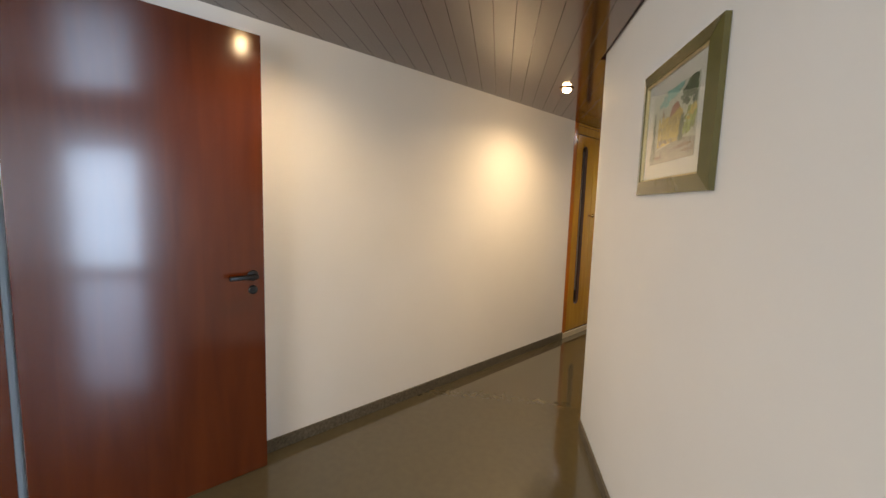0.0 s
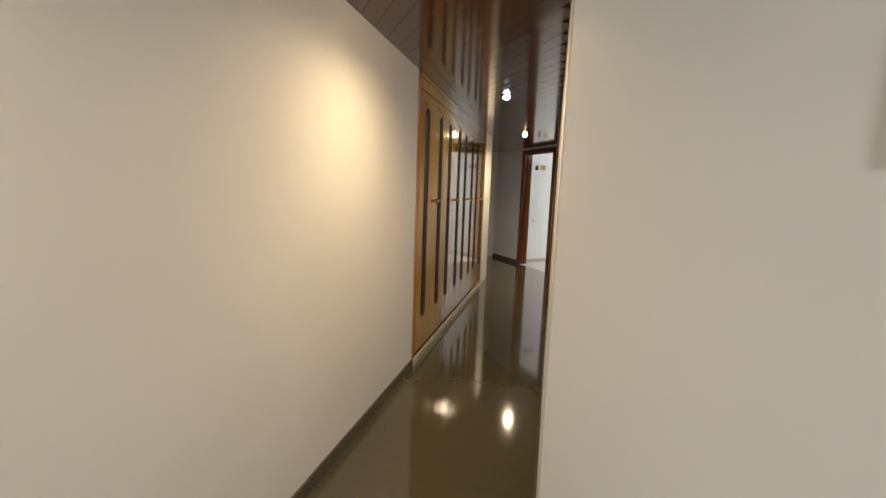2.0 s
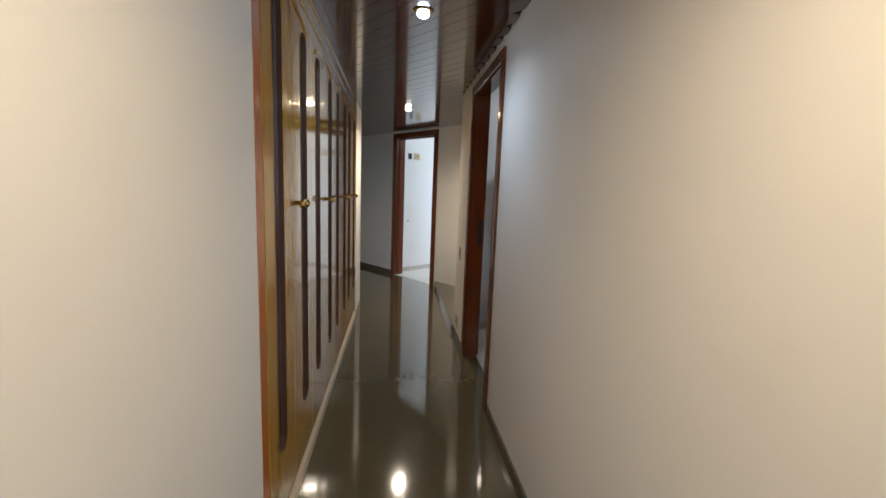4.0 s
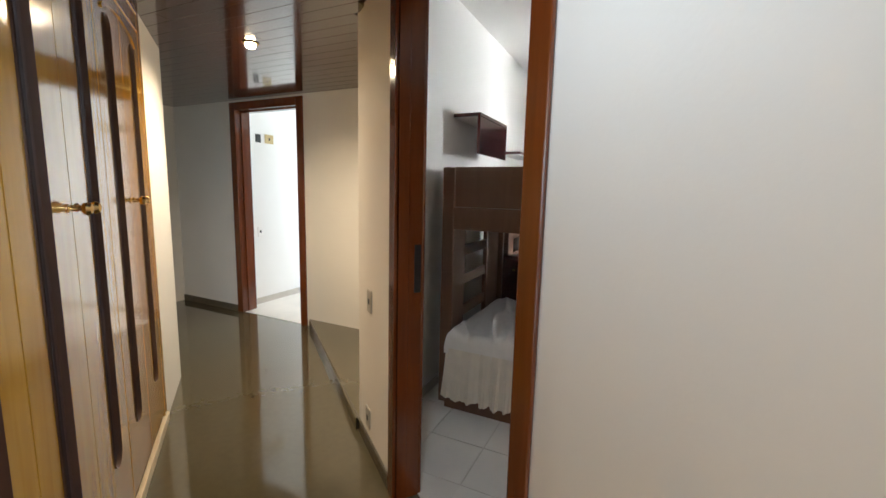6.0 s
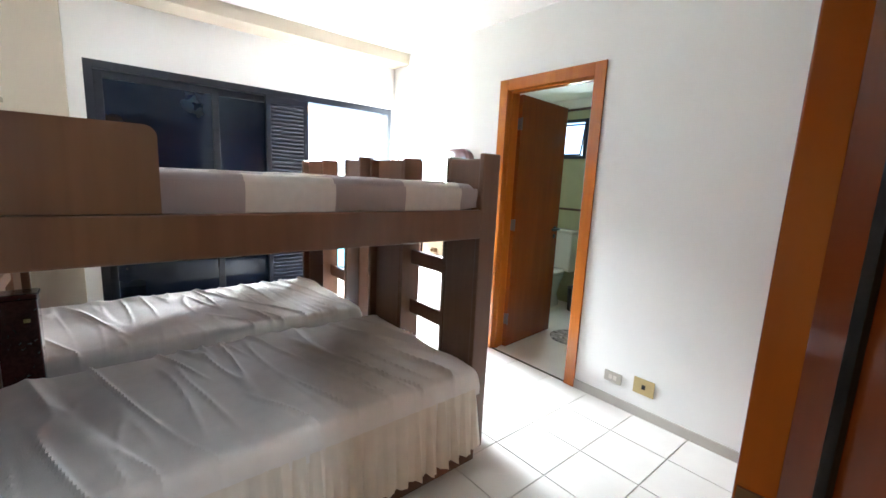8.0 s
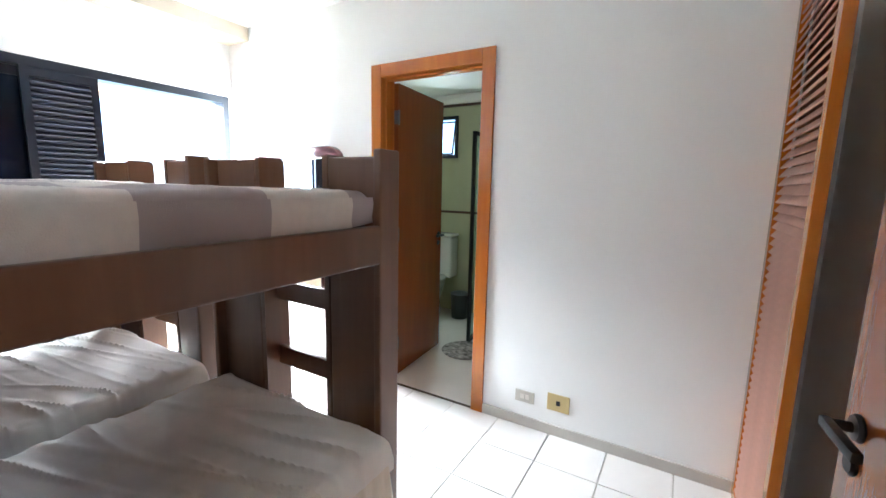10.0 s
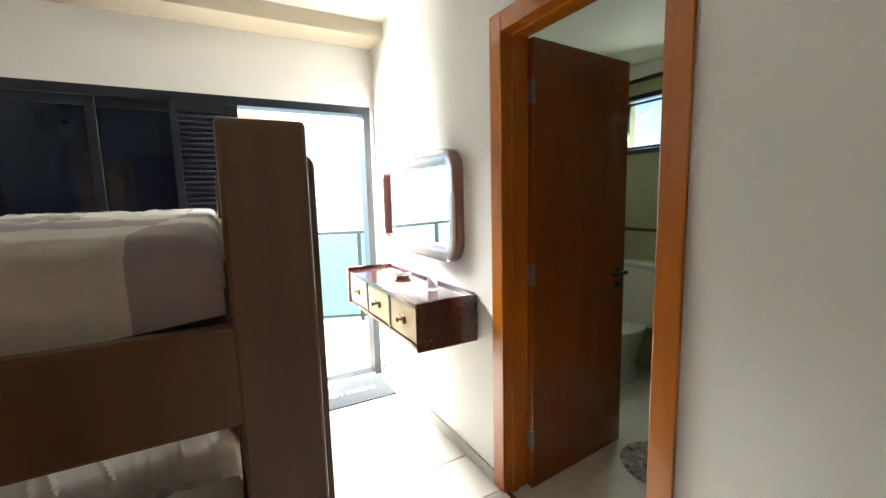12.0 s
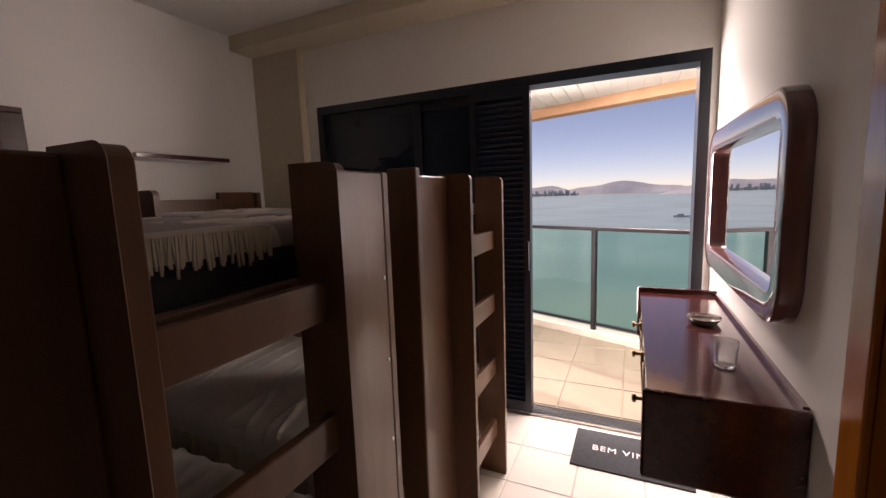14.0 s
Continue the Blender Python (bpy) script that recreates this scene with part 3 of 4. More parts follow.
pic = thing("framed_picture", "olive-framed landscape painting with a cream mount on the hall wall", "picture", pose(1.047, -2.482, 1.635), "")
bm = bmesh.new()
PW, PH = 0.57, 0.444
for pts in (((-PW / 2, -PH / 2), (PW / 2, -PH / 2), (PW / 2 - .048, -PH / 2 + .048), (-PW / 2 + .048, -PH / 2 + .048)),
            ((-PW / 2, PH / 2), (PW / 2, PH / 2), (PW / 2 - .048, PH / 2 - .048), (-PW / 2 + .048, PH / 2 - .048)),
            ((-PW / 2, -PH / 2), (-PW / 2, PH / 2), (-PW / 2 + .048, PH / 2 - .048), (-PW / 2 + .048, -PH / 2 + .048)),
            ((PW / 2, -PH / 2), (PW / 2, PH / 2), (PW / 2 - .048, PH / 2 - .048), (PW / 2 - .048, -PH / 2 + .048))):
    ys = (-0.016, -0.016, -0.026, -0.026)
    a = [bm.verts.new((x, y, z)) for (x, z), y in zip(pts, ys)]
    b = [bm.verts.new((x, 0, z)) for x, z in pts]
    bm.faces.new(a), bm.faces.new(b), extr(bm, a, b)
part("frame", bm, OLIVE, pic, "olive-green wooden frame")
bm = bmesh.new()
iw, ih = PW / 2 - .048, PH / 2 - .048
for x0, x1, z0, z1 in ((-iw, iw, -ih, -ih + .006), (-iw, iw, ih - .006, ih), (-iw, -iw + .006, -ih + .006, ih - .006), (iw - .006, iw, -ih + .006, ih - .006)):
    box(bm, x0, x1, -0.020, -0.010, z0, z1)
part("gilt_liner", bm, GOLD, pic, "thin gilt inner liner")
part("mount", B(-iw + .006, iw - .006, -0.010, -0.006, -ih + .006, ih - .006), PAPERM, pic, "cream mount board")
aw, ah = 0.172, 0.117
part("painting", B(-aw, aw, -0.0112, -0.0101, -ah, ah), mat("paint_sky", (0.55, 0.55, 0.42), 0.7, var=0.2, scale=12), pic, "watercolour of yellow houses and trees")
YEL = mat("paint_yellow", (0.60, 0.42, 0.04), 0.7, var=0.4, scale=60)
GRN = mat("paint_green", (0.06, 0.10, 0.03), 0.7, var=0.6, scale=50)
GRY = mat("paint_grey", (0.33, 0.29, 0.22), 0.7, var=0.3, scale=30)
RED = mat("paint_roof", (0.35, 0.10, 0.05), 0.7, var=0.3, scale=50)
TEA = mat("paint_teal", (0.22, 0.48, 0.40), 0.7, var=0.3, scale=20)
pt = bpy.data.objects["painting"]
def dabs(name, clumps, y, material, label, seed):
    """Brush dabs: small uneven flat blobs scattered over elliptical clumps (x, z, rx, rz, count, size)."""
    rnd = random.Random(seed)
    bm = bmesh.new()
    for cx, cz, rx, rz, count, size in clumps:
        for i in range(count):
            a, q = rnd.random() * 6.283, rnd.random() ** 0.6
            x0, z0, yy = cx + rx * q * math.cos(a), cz + rz * q * math.sin(a), y - 0.0004 * rnd.random()
            ring = []
            for k in range(7):
                w = size * (0.5 + 0.8 * rnd.random())
                ring.append(bm.verts.new((min(aw, max(-aw, x0 + w * math.cos(k * 0.8976))), yy, min(ah, max(-ah, z0 + w * 0.8 * math.sin(k * 0.8976))))))
            bm.faces.new(ring)
    return part(name, bm, material, pt, label, kind="stuff")


LIME = mat("paint_lime", (0.30, 0.36, 0.04), 0.7, var=0.5, scale=50)
OCHRE = mat("paint_ochre", (0.19, 0.11, 0.045), 0.7, var=0.4, scale=60)
flat(pt, "road", [(-aw, -ah), (aw, -ah), (aw, -.062), (.06, -.052), (-.05, -.066), (-aw, -.045)], -0.0122, GRY, "painted grey road")
flat(pt, "kerb", [(-.12, -.072), (.02, -.058), (.02, -.054), (-.12, -.068)], -0.0124, PAPERM, "painted pale kerb line")
dabs("cloud", [(-.02, .098, .06, .014, 40, .012), (-.075, .078, .035, .010, 20, .010), (.04, .108, .03, .008, 14, .010)], -0.0122, TEA, "painted teal cloud", 1)
flat(pt, "houses", [(-.115, -.062), (-.115, .015), (-.108, .04), (-.098, .018), (-.085, .022), (-.078, .052), (-.066, .024), (-.04, .03), (-.02, .024), (.045, .048), (.075, .03), (.075, -.055), (-.04, -.062)], -0.0124, YEL, "painted yellow houses")
flat(pt, "roof", [(-.022, .024), (-.005, .056), (.03, .066), (.052, .046), (.02, .034)], -0.0128, RED, "painted red roof")
flat(pt, "roof", [(-.088, .035), (-.078, .062), (-.068, .036)], -0.0128, OCHRE, "painted brown spire")
dabs("window_marks", [(-.03, -.005, .08, .028, 70, .0035), (.03, .012, .03, .02, 26, .0035)], -0.0130, OCHRE, "painted brown window marks", 2)
dabs("wall_shadow", [(-.075, -.045, .04, .010, 24, .006), (.0, -.052, .05, .006, 22, .005)], -0.0129, OCHRE, "painted brown shadow under the houses", 3)
dabs("bush", [(.135, -.005, .036, .034, 70, .009), (.11, -.03, .03, .014, 30, .008)], -0.0131, LIME, "painted yellow-green bushes", 4)
dabs("bush_light", [(.15, .02, .018, .012, 14, .008), (.13, .005, .02, .012, 12, .006)], -0.0134, YEL, "painted yellow leaves", 5)
dabs("tree", [(.135, .088, .036, .028, 90, .010), (.09, .075, .03, .018, 34, .008), (.10, .048, .026, .010, 24, .007), (.155, .055, .016, .02, 26, .008)], -0.0136, GRN, "painted dark green tree crown", 6)
dabs("tree_trunk", [(.078, -.012, .014, .036, 44, .007), (.075, -.05, .02, .012, 16, .007)], -0.0136, GRN, "painted dark tree in front of the houses", 7)
dabs("statue", [(-.146, .012, .010, .045, 44, .007), (-.142, -.05, .016, .026, 44, .008), (-.148, -.088, .022, .016, 34, .009)], -0.0136, GRN, "painted dark monument", 8)
dabs("road_shadow", [(-.10, -.098, .04, .006, 20, .007), (.09, -.078, .06, .005, 26, .006), (.13, -.095, .04, .004, 14, .005)], -0.0126, OCHRE, "painted shadows on the road", 9)
part("glazing", B(-iw + .006, iw - .006, -0.0165, -0.0155, -ih + .006, ih - .006), CLEAR, pic, "clear picture glass").visible_shadow = False

# ---- switches and sockets ----
def wall_plate(label, at, w, h, material, n=1, group=""):
    root = thing("wall_socket", label, "socket", at, group)
    part("cover", B(-w / 2, w / 2, -0.007, 0, -h / 2, h / 2, bev=0.003), material, root)
    for i in range(n):
        x = (i - (n - 1) / 2) * 0.03
        part("insert", B(x - 0.011, x + 0.011, -0.0095, -0.0071, -0.014, 0.014, bev=0.001, seg=1), GROUT if n > 1 else BLACKM, root, "small dark insert")
    return root

RE = pose(0, 0, 0, 0, 0, -90)      # face -y turned to face -x
wall_plate("grey plastic double socket plate low on the bedroom wall", pose(-0.0005, 0.325, 0.19) @ RE, 0.115, 0.07, PLATE, 2)
wall_plate("yellowed square socket plate low on the bedroom wall", pose(-0.0005, 0.13, 0.205) @ RE, 0.125, 0.10, YPLATE, 1)
wall_plate("grey light switch plate beside the bedroom doorway", C @ pose(2.27, RW + 0.0005, 0.80, 0, 0, 180), 0.07, 0.115, PLATE)
wall_plate("grey socket plate low beside the bedroom doorway", C @ pose(2.30, RW + 0.0005, 0.17, 0, 0, 180), 0.07, 0.11, PLATE)
WR = pose(0, 0, 0, 0, 0, 90)
wall_plate("small dark room thermostat on the white wall", pose(-5.7295, 1.595, 1.88) @ WR, 0.07, 0.09, BLACKM)
wall_plate("beige intercom box on the white wall", pose(-5.7295, 1.745, 1.885) @ WR, 0.12, 0.10, YPLATE)
wall_plate("pale switch plate on the white wall", pose(-5.7295, 1.58, 0.84) @ WR, 0.07, 0.11, WALLB)
bm = B(-5.729, -5.718, 1.46, 4.99, 0.003, 0.07)
struct("baseboard_back_room", bm, BASEL, "pale baseboard of the next room")
wf = B(-5.2, -3.7, 5.02, 5.06, 0.9, 0.94)
box(wf, -5.2, -5.16, 5.02, 5.06, 0.94, 2.1), box(wf, -3.74, -3.7, 5.02, 5.06, 0.94, 2.1), box(wf, -5.16, -3.74, 5.02, 5.06, 2.06, 2.1), box(wf, -4.47, -4.43, 5.02, 5.06, 0.94, 2.06)
struct("window_1", wf, NAVY, "dark metal window of the next room")

# ---- bunk beds ----
def board(bm, x0, x1, y0, y1, z0, z1, bev=0.006):
    return box(bm, x0, x1, y0, y1, z0, z1, bev=bev)


def rounded_board(bm, w, h, r, t, m):
    """Board in local x 0..w, z 0..h, thick t in y, upper corner at x w rounded by r."""
    pts = [(0, 0), (w, 0)] + [(w - r + r * math.cos(radians(a)), h - r + r * math.sin(radians(a))) for a in range(0, 91, 15)] + [(0, h)]
    a = [bm.verts.new((x, 0, z)) for x, z in pts]
    b = [bm.verts.new((x, t, z)) for x, z in pts]
    bm.faces.new(a), bm.faces.new(b)
    extr(bm, a, b)
    bmesh.ops.transform(bm, matrix=m, verts=a + b)
    es = [e for e in bm.edges if any(v in a for v in e.verts) != any(v in b for v in e.verts)]
    return bm


def cloth_box(x0, x1, y0, y1, z0, z1, r=0.05, wr=0.012, seed=1, n=200):
    """A soft mattress under a sheet: domed edges, wrinkled top."""
    bm = bmesh.new()
    nx, ny = n, max(10, int(n * (y1 - y0) / (x1 - x0)))
    o = Vector((seed * 7.3, seed * 3.1, 0))
    def top(i, j):
        u, v = i / nx, j / ny
        x, y = x0 + (x1 - x0) * u, y0 + (y1 - y0) * v
        dx, dy = min(x - x0, x1 - x), min(y - y0, y1 - y)
        z = z1
        for d in (dx, dy):
            if d < r:
                z -= r * (1 - math.sqrt(max(0.0, 1 - (1 - d / r) ** 2)))
        k = noise.noise(Vector((x * 6.4 + y * 2.2, y * 0.8, 0)) + o)
        ridge = max(0, 1 - abs(k) * 8) ** 1.5 * min(1, max(0, 2.2 * noise.noise(Vector((x * 1.9, y * 1.3, 21)) + o) + 0.85))
        k2 = noise.noise(Vector((x * 9.0 + y * 1.2, y * 1.1, 4)) + o)
        ridge2 = max(0, 1 - abs(k2) * 6) ** 1.6 * max(0, noise.noise(Vector((x * 1.7, y * 1.7, 9)) + o) + 0.3)
        z += 1.5 * wr * ridge + 1.2 * wr * ridge2 + wr * 0.5 * noise.noise(Vector((x * 4, y * 4, 2)) + o)
        return bm.verts.new((x, y, z))
    grid = [[top(i, j) for j in range(ny + 1)] for i in range(nx + 1)]
    for i in range(nx):
        for j in range(ny):
            bm.faces.new((grid[i][j], grid[i + 1][j], grid[i + 1][j + 1], grid[i][j + 1]))
    rim = [grid[i][0] for i in range(nx + 1)] + [grid[nx][j] for j in range(1, ny + 1)] + [grid[i][ny] for i in range(nx - 1, -1, -1)] + [grid[0][j] for j in range(ny - 1, 0, -1)]
    lows = [bm.verts.new((v.co.x, v.co.y, z0)) for v in rim]
    for i in range(len(rim)):
        bm.faces.new((rim[i], rim[(i + 1) % len(rim)], lows[(i + 1) % len(rim)], lows[i]))
    bm.faces.new(lows)
    return bm


def skirt(pts, z0, z1, amp=0.023, step=0.010, seed=1, flare=0.03, t=0.002):
    """Gathered cloth hanging along the open path pts; it swings outwards to the right of the path."""
    bm = bmesh.new()
    samples = []
    dist = 0
    for (xa, ya), (xb, yb) in zip(pts, pts[1:]):
        L = math.hypot(xb - xa, yb - ya)
        n = max(1, int(L / step))
        for i in range(n):
            f = i / n
            samples.append((xa + (xb - xa) * f, ya + (yb - ya) * f, (yb - ya) / L, -(xb - xa) / L, dist + L * f))
        dist += L
    x, y = pts[-1]
    samples.append((x, y, samples[-1][2], samples[-1][3], dist))
    rows = 7
    grid = []
    for x, y, nx, ny, s in samples:
        col = []
        ph = s * 2 * math.pi / 0.074 + 5.5 * noise.noise(Vector((s * 2.6, seed, 0)))
        g = (math.sin(ph) + 0.45 * math.sin(2.37 * ph + seed)) * (0.55 + 0.9 * abs(noise.noise(Vector((s * 3.1, seed, 5)))) + 0.25 * math.sin(s * 11))
        for k in range(rows + 1):
            f = k / rows
            off = 0.004 + flare * f + amp * g * (0.12 + 0.88 * f)
            col.append(bm.verts.new((x + nx * off, y + ny * off, z1 + (z0 - z1) * f + ((0.012 * noise.noise(Vector((s * 9, seed, 1))) - 0.004 * g) if k == rows else 0))))
        grid.append(col)
    for a, b in zip(grid, grid[1:]):
        for k in range(rows):
            bm.faces.new((a[k], b[k], b[k + 1], a[k + 1]))
    return bm

BX0, BX1 = -2.905, -1.04      # the frame's ends; ladder rails stand outside the east end

def bunk(at, label, near):
    root = thing("bunk_bed", label, "bunk bed", at, "bunk beds in the bedroom")
    W = 1.045
    for nm, ya, yb in (("corner_post", 0.0, 0.296), ("corner_post", 0.738, W)):
        for east in (True, False):
            xa, xb = (BX1 - 0.007, BX1 + 0.028) if east else (BX0, BX0 + 0.035)
            bm = board(bmesh.new(), xa, xb, ya + 0.028 * (ya < 0.3), yb - 0.028 * (ya > 0.3), 0.0, 1.494)
            ys = (0.0, 0.0325) if ya < 0.3 else (W - 0.0325, W)
            if east:
                board(bm, BX1 - 0.055, BX1 + 0.052 if ya < 0.3 else xb + 0.002, ys[0], ys[1], 0, 1.515 if ya < 0.3 else 1.495)
            else:
                board(bm, xa - 0.004, xb + 0.040, ys[0], ys[1], 0, 1.49)
            part(nm, bm, BUNK, root)
    # side rails
    for y0 in (0.004, W - 0.034):
        part("side_rail", board(bmesh.new(), BX0 + 0.04, BX1 - 0.04, y0 + 0.03 * (y0 > 0.5) - 0.002 * (y0 < .5), y0 + 0.028 + 0.03 * (y0 > .5) * 0, 1.12, 1.255) if y0 < 0.5 else board(bmesh.new(), BX0 + 0.04, BX1 - 0.04, y0, y0 + 0.028, 1.12, 1.255), BUNK, root)
    for x0 in (BX0 + 0.002, BX1 - 0.030):
        part("end_rail", board(bmesh.new(), x0, x0 + 0.028, 0.300, 0.733, 1.13, 1.25), BUNK, root)
    # side panel by the head
    bm = rounded_board(bmesh.new(), 0.495, 0.235, 0.03, 0.028, pose(BX0 + 0.078, 0.003, 1.257))
    part("guard_panel", bm, BUNK, root, "plain wooden guard panel with one rounded corner")
    bm = board(bmesh.new(), BX0 + 0.037, BX0 + 0.062, 0.300, 0.733, 1.252, 1.45)
    part("headboard", bm, BUNK, root, "dark wooden headboard")
    # ladders
    for tag, xe, sg in (("east", BX1, 1), ("west", BX0, -1)):
        if sg > 0:
            for y0 in (0.300, 0.709):
                bm = rounded_board(bmesh.new(), 0.125, 1.50, 0.022, 0.033, pose(xe - 0.007, y0 - 0.004, 0.0))
                bmesh.ops.bevel(bm, geom=[e for e in bm.edges if abs(e.verts[0].co.y - e.verts[1].co.y) < 1e-5], offset=0.003, segments=1, affect="EDGES")
                part("ladder_rail", bm, BUNK, root, "dark wooden ladder upright")
            for z in (0.22, 0.545, 0.86, 1.165):
                part("rung", board(bmesh.new(), xe + 0.055, xe + 0.080, 0.330, 0.704, z, z + 0.088, 0.004), BUNK, root, "flat wooden ladder rung")
        else:
            for z in (0.50, 0.72, 0.92):
                part("rung", board(bmesh.new(), xe + 0.006, xe + 0.030, 0.283, 0.727, z, z + 0.07, 0.004), BUNK, root, "flat wooden ladder rung")
    # slats and bed bases
    bm = bmesh.new()
    x = BX0 + 0.1
    while x < BX1 - 0.15:
        box(bm, x, x + 0.07, 0.034, 1.008, 1.14, 1.155)
        x += 0.14
    part("slats", bm, BUNK, root, "thin wooden bed slats")
    for z in (1.345, 1.1, 0.85):
        bm = lathe(bmesh.new(), [(0.006, 0), (0.006, 0.002), (0.003, 0.003)], 10, Matrix.Translation((BX1 + 0.028, 1.00, z - 0.15)) @ pose(0, 0, 0, 0, 90, 0))
        part("screw", bm, STEEL, root, "small pale screw head")
    return root

b1 = bunk(pose(0, 0.513, 0), "dark brown wooden bunk bed with an open ladder near the doorway", True)
b2 = bunk(pose(0, 1.685, 0), "dark brown wooden bunk bed with an open ladder by the balcony", False)

def bed_linen(y, k):
    box_ = thing("bed_base", "low dark wooden bed base under the lower mattress", "bed base", pose(0, y, 0), "low bed bases under the bunks")
    bm = board(bmesh.new(), -2.84, -1.10, -0.055, 0.93, 0.0, 0.26)
    part("plinth", bm, BUNK, box_)
    lo = thing("lower_mattress", "lower mattress under a wrinkled white gathered bedspread", "mattress", pose(0, y, 0.262), "lower mattresses of the bunks")
    part("mattress", B(-2.83, -1.11, -0.05, 0.92, 0, 0.17, bev=0.02), MATT, lo, "dark mattress core")
    part("cover", cloth_box(-2.845, -1.095, -0.062, 0.935, 0.10, 0.232, 0.05, 0.013, k), SHEET, lo, "white wrinkled sheet", True)
    part("valance", skirt([(-2.845, 0.90), (-2.845, -0.02), (-2.81, -0.06), (-1.13, -0.06), (-1.092, -0.02), (-1.092, 0.90)], -0.175 if k == 1 else -0.15, 0.135, seed=k), SKIRT, lo, "cream gathered valance", True)
    up = thing("upper_mattress", "dark quilted upper mattress under a white and mauve checked fringed bedspread", "mattress", pose(0, y, 1.156), "upper mattresses of the bunks")
    part("mattress", B(BX0 + 0.075, BX1 - 0.062, 0.052, 1.005, 0, 0.19, bev=0.02), MATT, up, "dark quilted mattress core")
    part("cover", cloth_box(BX0 + 0.070, BX1 - 0.057, 0.036, 1.008, 0.165, 0.218, 0.04, 0.006, k + 5), CHECK, up, "white bedspread with mauve squares", True)
    # the side that hangs over the rail, its hem rising towards the ladder
    bm = bmesh.new()
    xa, xb, n = BX0 + 0.072, BX1 - 0.060, 60
    cols = []
    for i in range(n + 1):
        f = i / n
        x = xa + (xb - xa) * f
        hem = 0.086 - 0.020 * math.sin(math.pi * min(1.0, f * 0.85)) + 0.030 * max(0.0, (f - 0.8) / 0.2) + 0.004 * math.sin(f * 15)
        bulge = 0.004 * math.sin(f * 23) + 0.003 * math.sin(f * 51)
        cols.append([bm.verts.new((x, 0.030 - 0.004 * math.sin(q * 1.5) + bulge * q / 4, 0.196 + (hem - 0.196) * q / 4)) for q in range(5)])
    for a, b in zip(cols, cols[1:]):
        for q in range(4):
            bm.faces.new((a[q], b[q], b[q + 1], a[q + 1]))
    part("side_drop", bm, CHECK, up, "hanging side of the checked bedspread", True)
    bm = bmesh.new()
    rnd = random.Random(7 + k)
    for i in range(52):
        yy = 0.34 + i * 0.0066
        L = 0.040 + 0.022 * rnd.random() + 0.018 * math.sin(i * 0.7) ** 2
        lean, wd = 0.010 * (rnd.random() - 0.5), 0.0035 + 0.002 * rnd.random()
        x0 = BX1 - 0.058 + 0.004 * rnd.random()
        pts = [(yy, 0.214), (yy + wd, 0.214), (yy + wd * 1.2 + lean, 0.212 - L * 0.6), (yy + wd + lean * 1.8, 0.212 - L), (yy + lean * 1.8, 0.212 - L), (yy - wd * 0.2 + lean, 0.212 - L * 0.6)]
        extr(bm, [bm.verts.new((x0, p, q)) for p, q in pts], [bm.verts.new((x0 + 0.004, p, q)) for p, q in pts])
        bm.verts.ensure_lookup_table()
        bm.faces.new(bm.verts[-12:-6]), bm.faces.new(bm.verts[-6:])
    part("fringe", bm, SKIRT, up, "cream knotted fringe", kind="stuff")
    return up

CHECK = mat("checked_spread", (0.66, 0.60, 0.55), 0.9, var=0.04, scale=30, bump=0.3, bscale=350, sheen=0.2)
nt = CHECK.node_tree
tcn, ck, mpn, mixn = nt.nodes.new("ShaderNodeTexCoord"), nt.nodes.new("ShaderNodeTexChecker"), nt.nodes.new("ShaderNodeMapping"), nt.nodes.new("ShaderNodeMixRGB")
ck.inputs["Scale"].default_value = 1.0
mpn.inputs["Scale"].default_value = (3.3, 2.6, 0.0001)
mpn.inputs["Location"].default_value = (0.963, 0.15, 0.5)
bs = nt.nodes["Principled BSDF"]
old = bs.inputs["Base Color"].links[0].from_socket
nt.links.new(tcn.outputs["Object"], mpn.inputs[0])
nt.links.new(mpn.outputs[0], ck.inputs["Vector"])
nt.links.new(ck.outputs["Fac"], mixn.inputs[0])
nt.links.new(old, mixn.inputs[1])
mixn.inputs[2].default_value = (0.38, 0.32, 0.32, 1)
nt.links.new(mixn.outputs[0], bs.inputs["Base Color"])
bed_linen(0.513, 1)
up2 = bed_linen(1.685, 2)
# narrow dark cabinet between the bunks
cab = thing("bedside_cabinet", "narrow dark maroon wooden cabinet between the bunk beds", "cabinet", pose(-2.83, 1.6215, 0))
part("body", B(-0.13, 0.13, -0.052, 0.052, 0.0, 0.80, bev=0.006), DRESSER, cab)
part("top", B(-0.135, 0.135, -0.058, 0.058, 0.801, 0.825, bev=0.008), DRESSER, cab, "overhanging polished top")
part("pull", B(0.08, 0.105, -0.062, -0.0525, 0.70, 0.72, bev=0.003), BRASS, cab, "small brass pull")

# ---- wall shelves ----
def shelf(y0, y1, z, depth, bracket):
    root = thing("wall_shelf", "dark maroon wooden wall shelf on the bedroom wall above the bunk", "shelf", pose(-3.0195, y0, z), "wall shelves above the bunks")
    part("board", B(0, depth, 0, y1 - y0, 0, 0.025, bev=0.003), DRESSER, root)
    part("underside", B(0.004, depth - 0.024, 0.004, y1 - y0 - 0.004, -0.003, -0.0005), WALLB, root, "white painted underside")
    if bracket:
        part("front_apron", B(depth - 0.022, depth, 0.0, y1 - y0, -0.245, -0.0005, bev=0.003), DRESSER, root, "deep dark maroon front board")
    return root

shelf(0.885, 1.475, 1.845, 0.195, True)
shelf(1.92, 2.50, 1.69, 0.19, False)

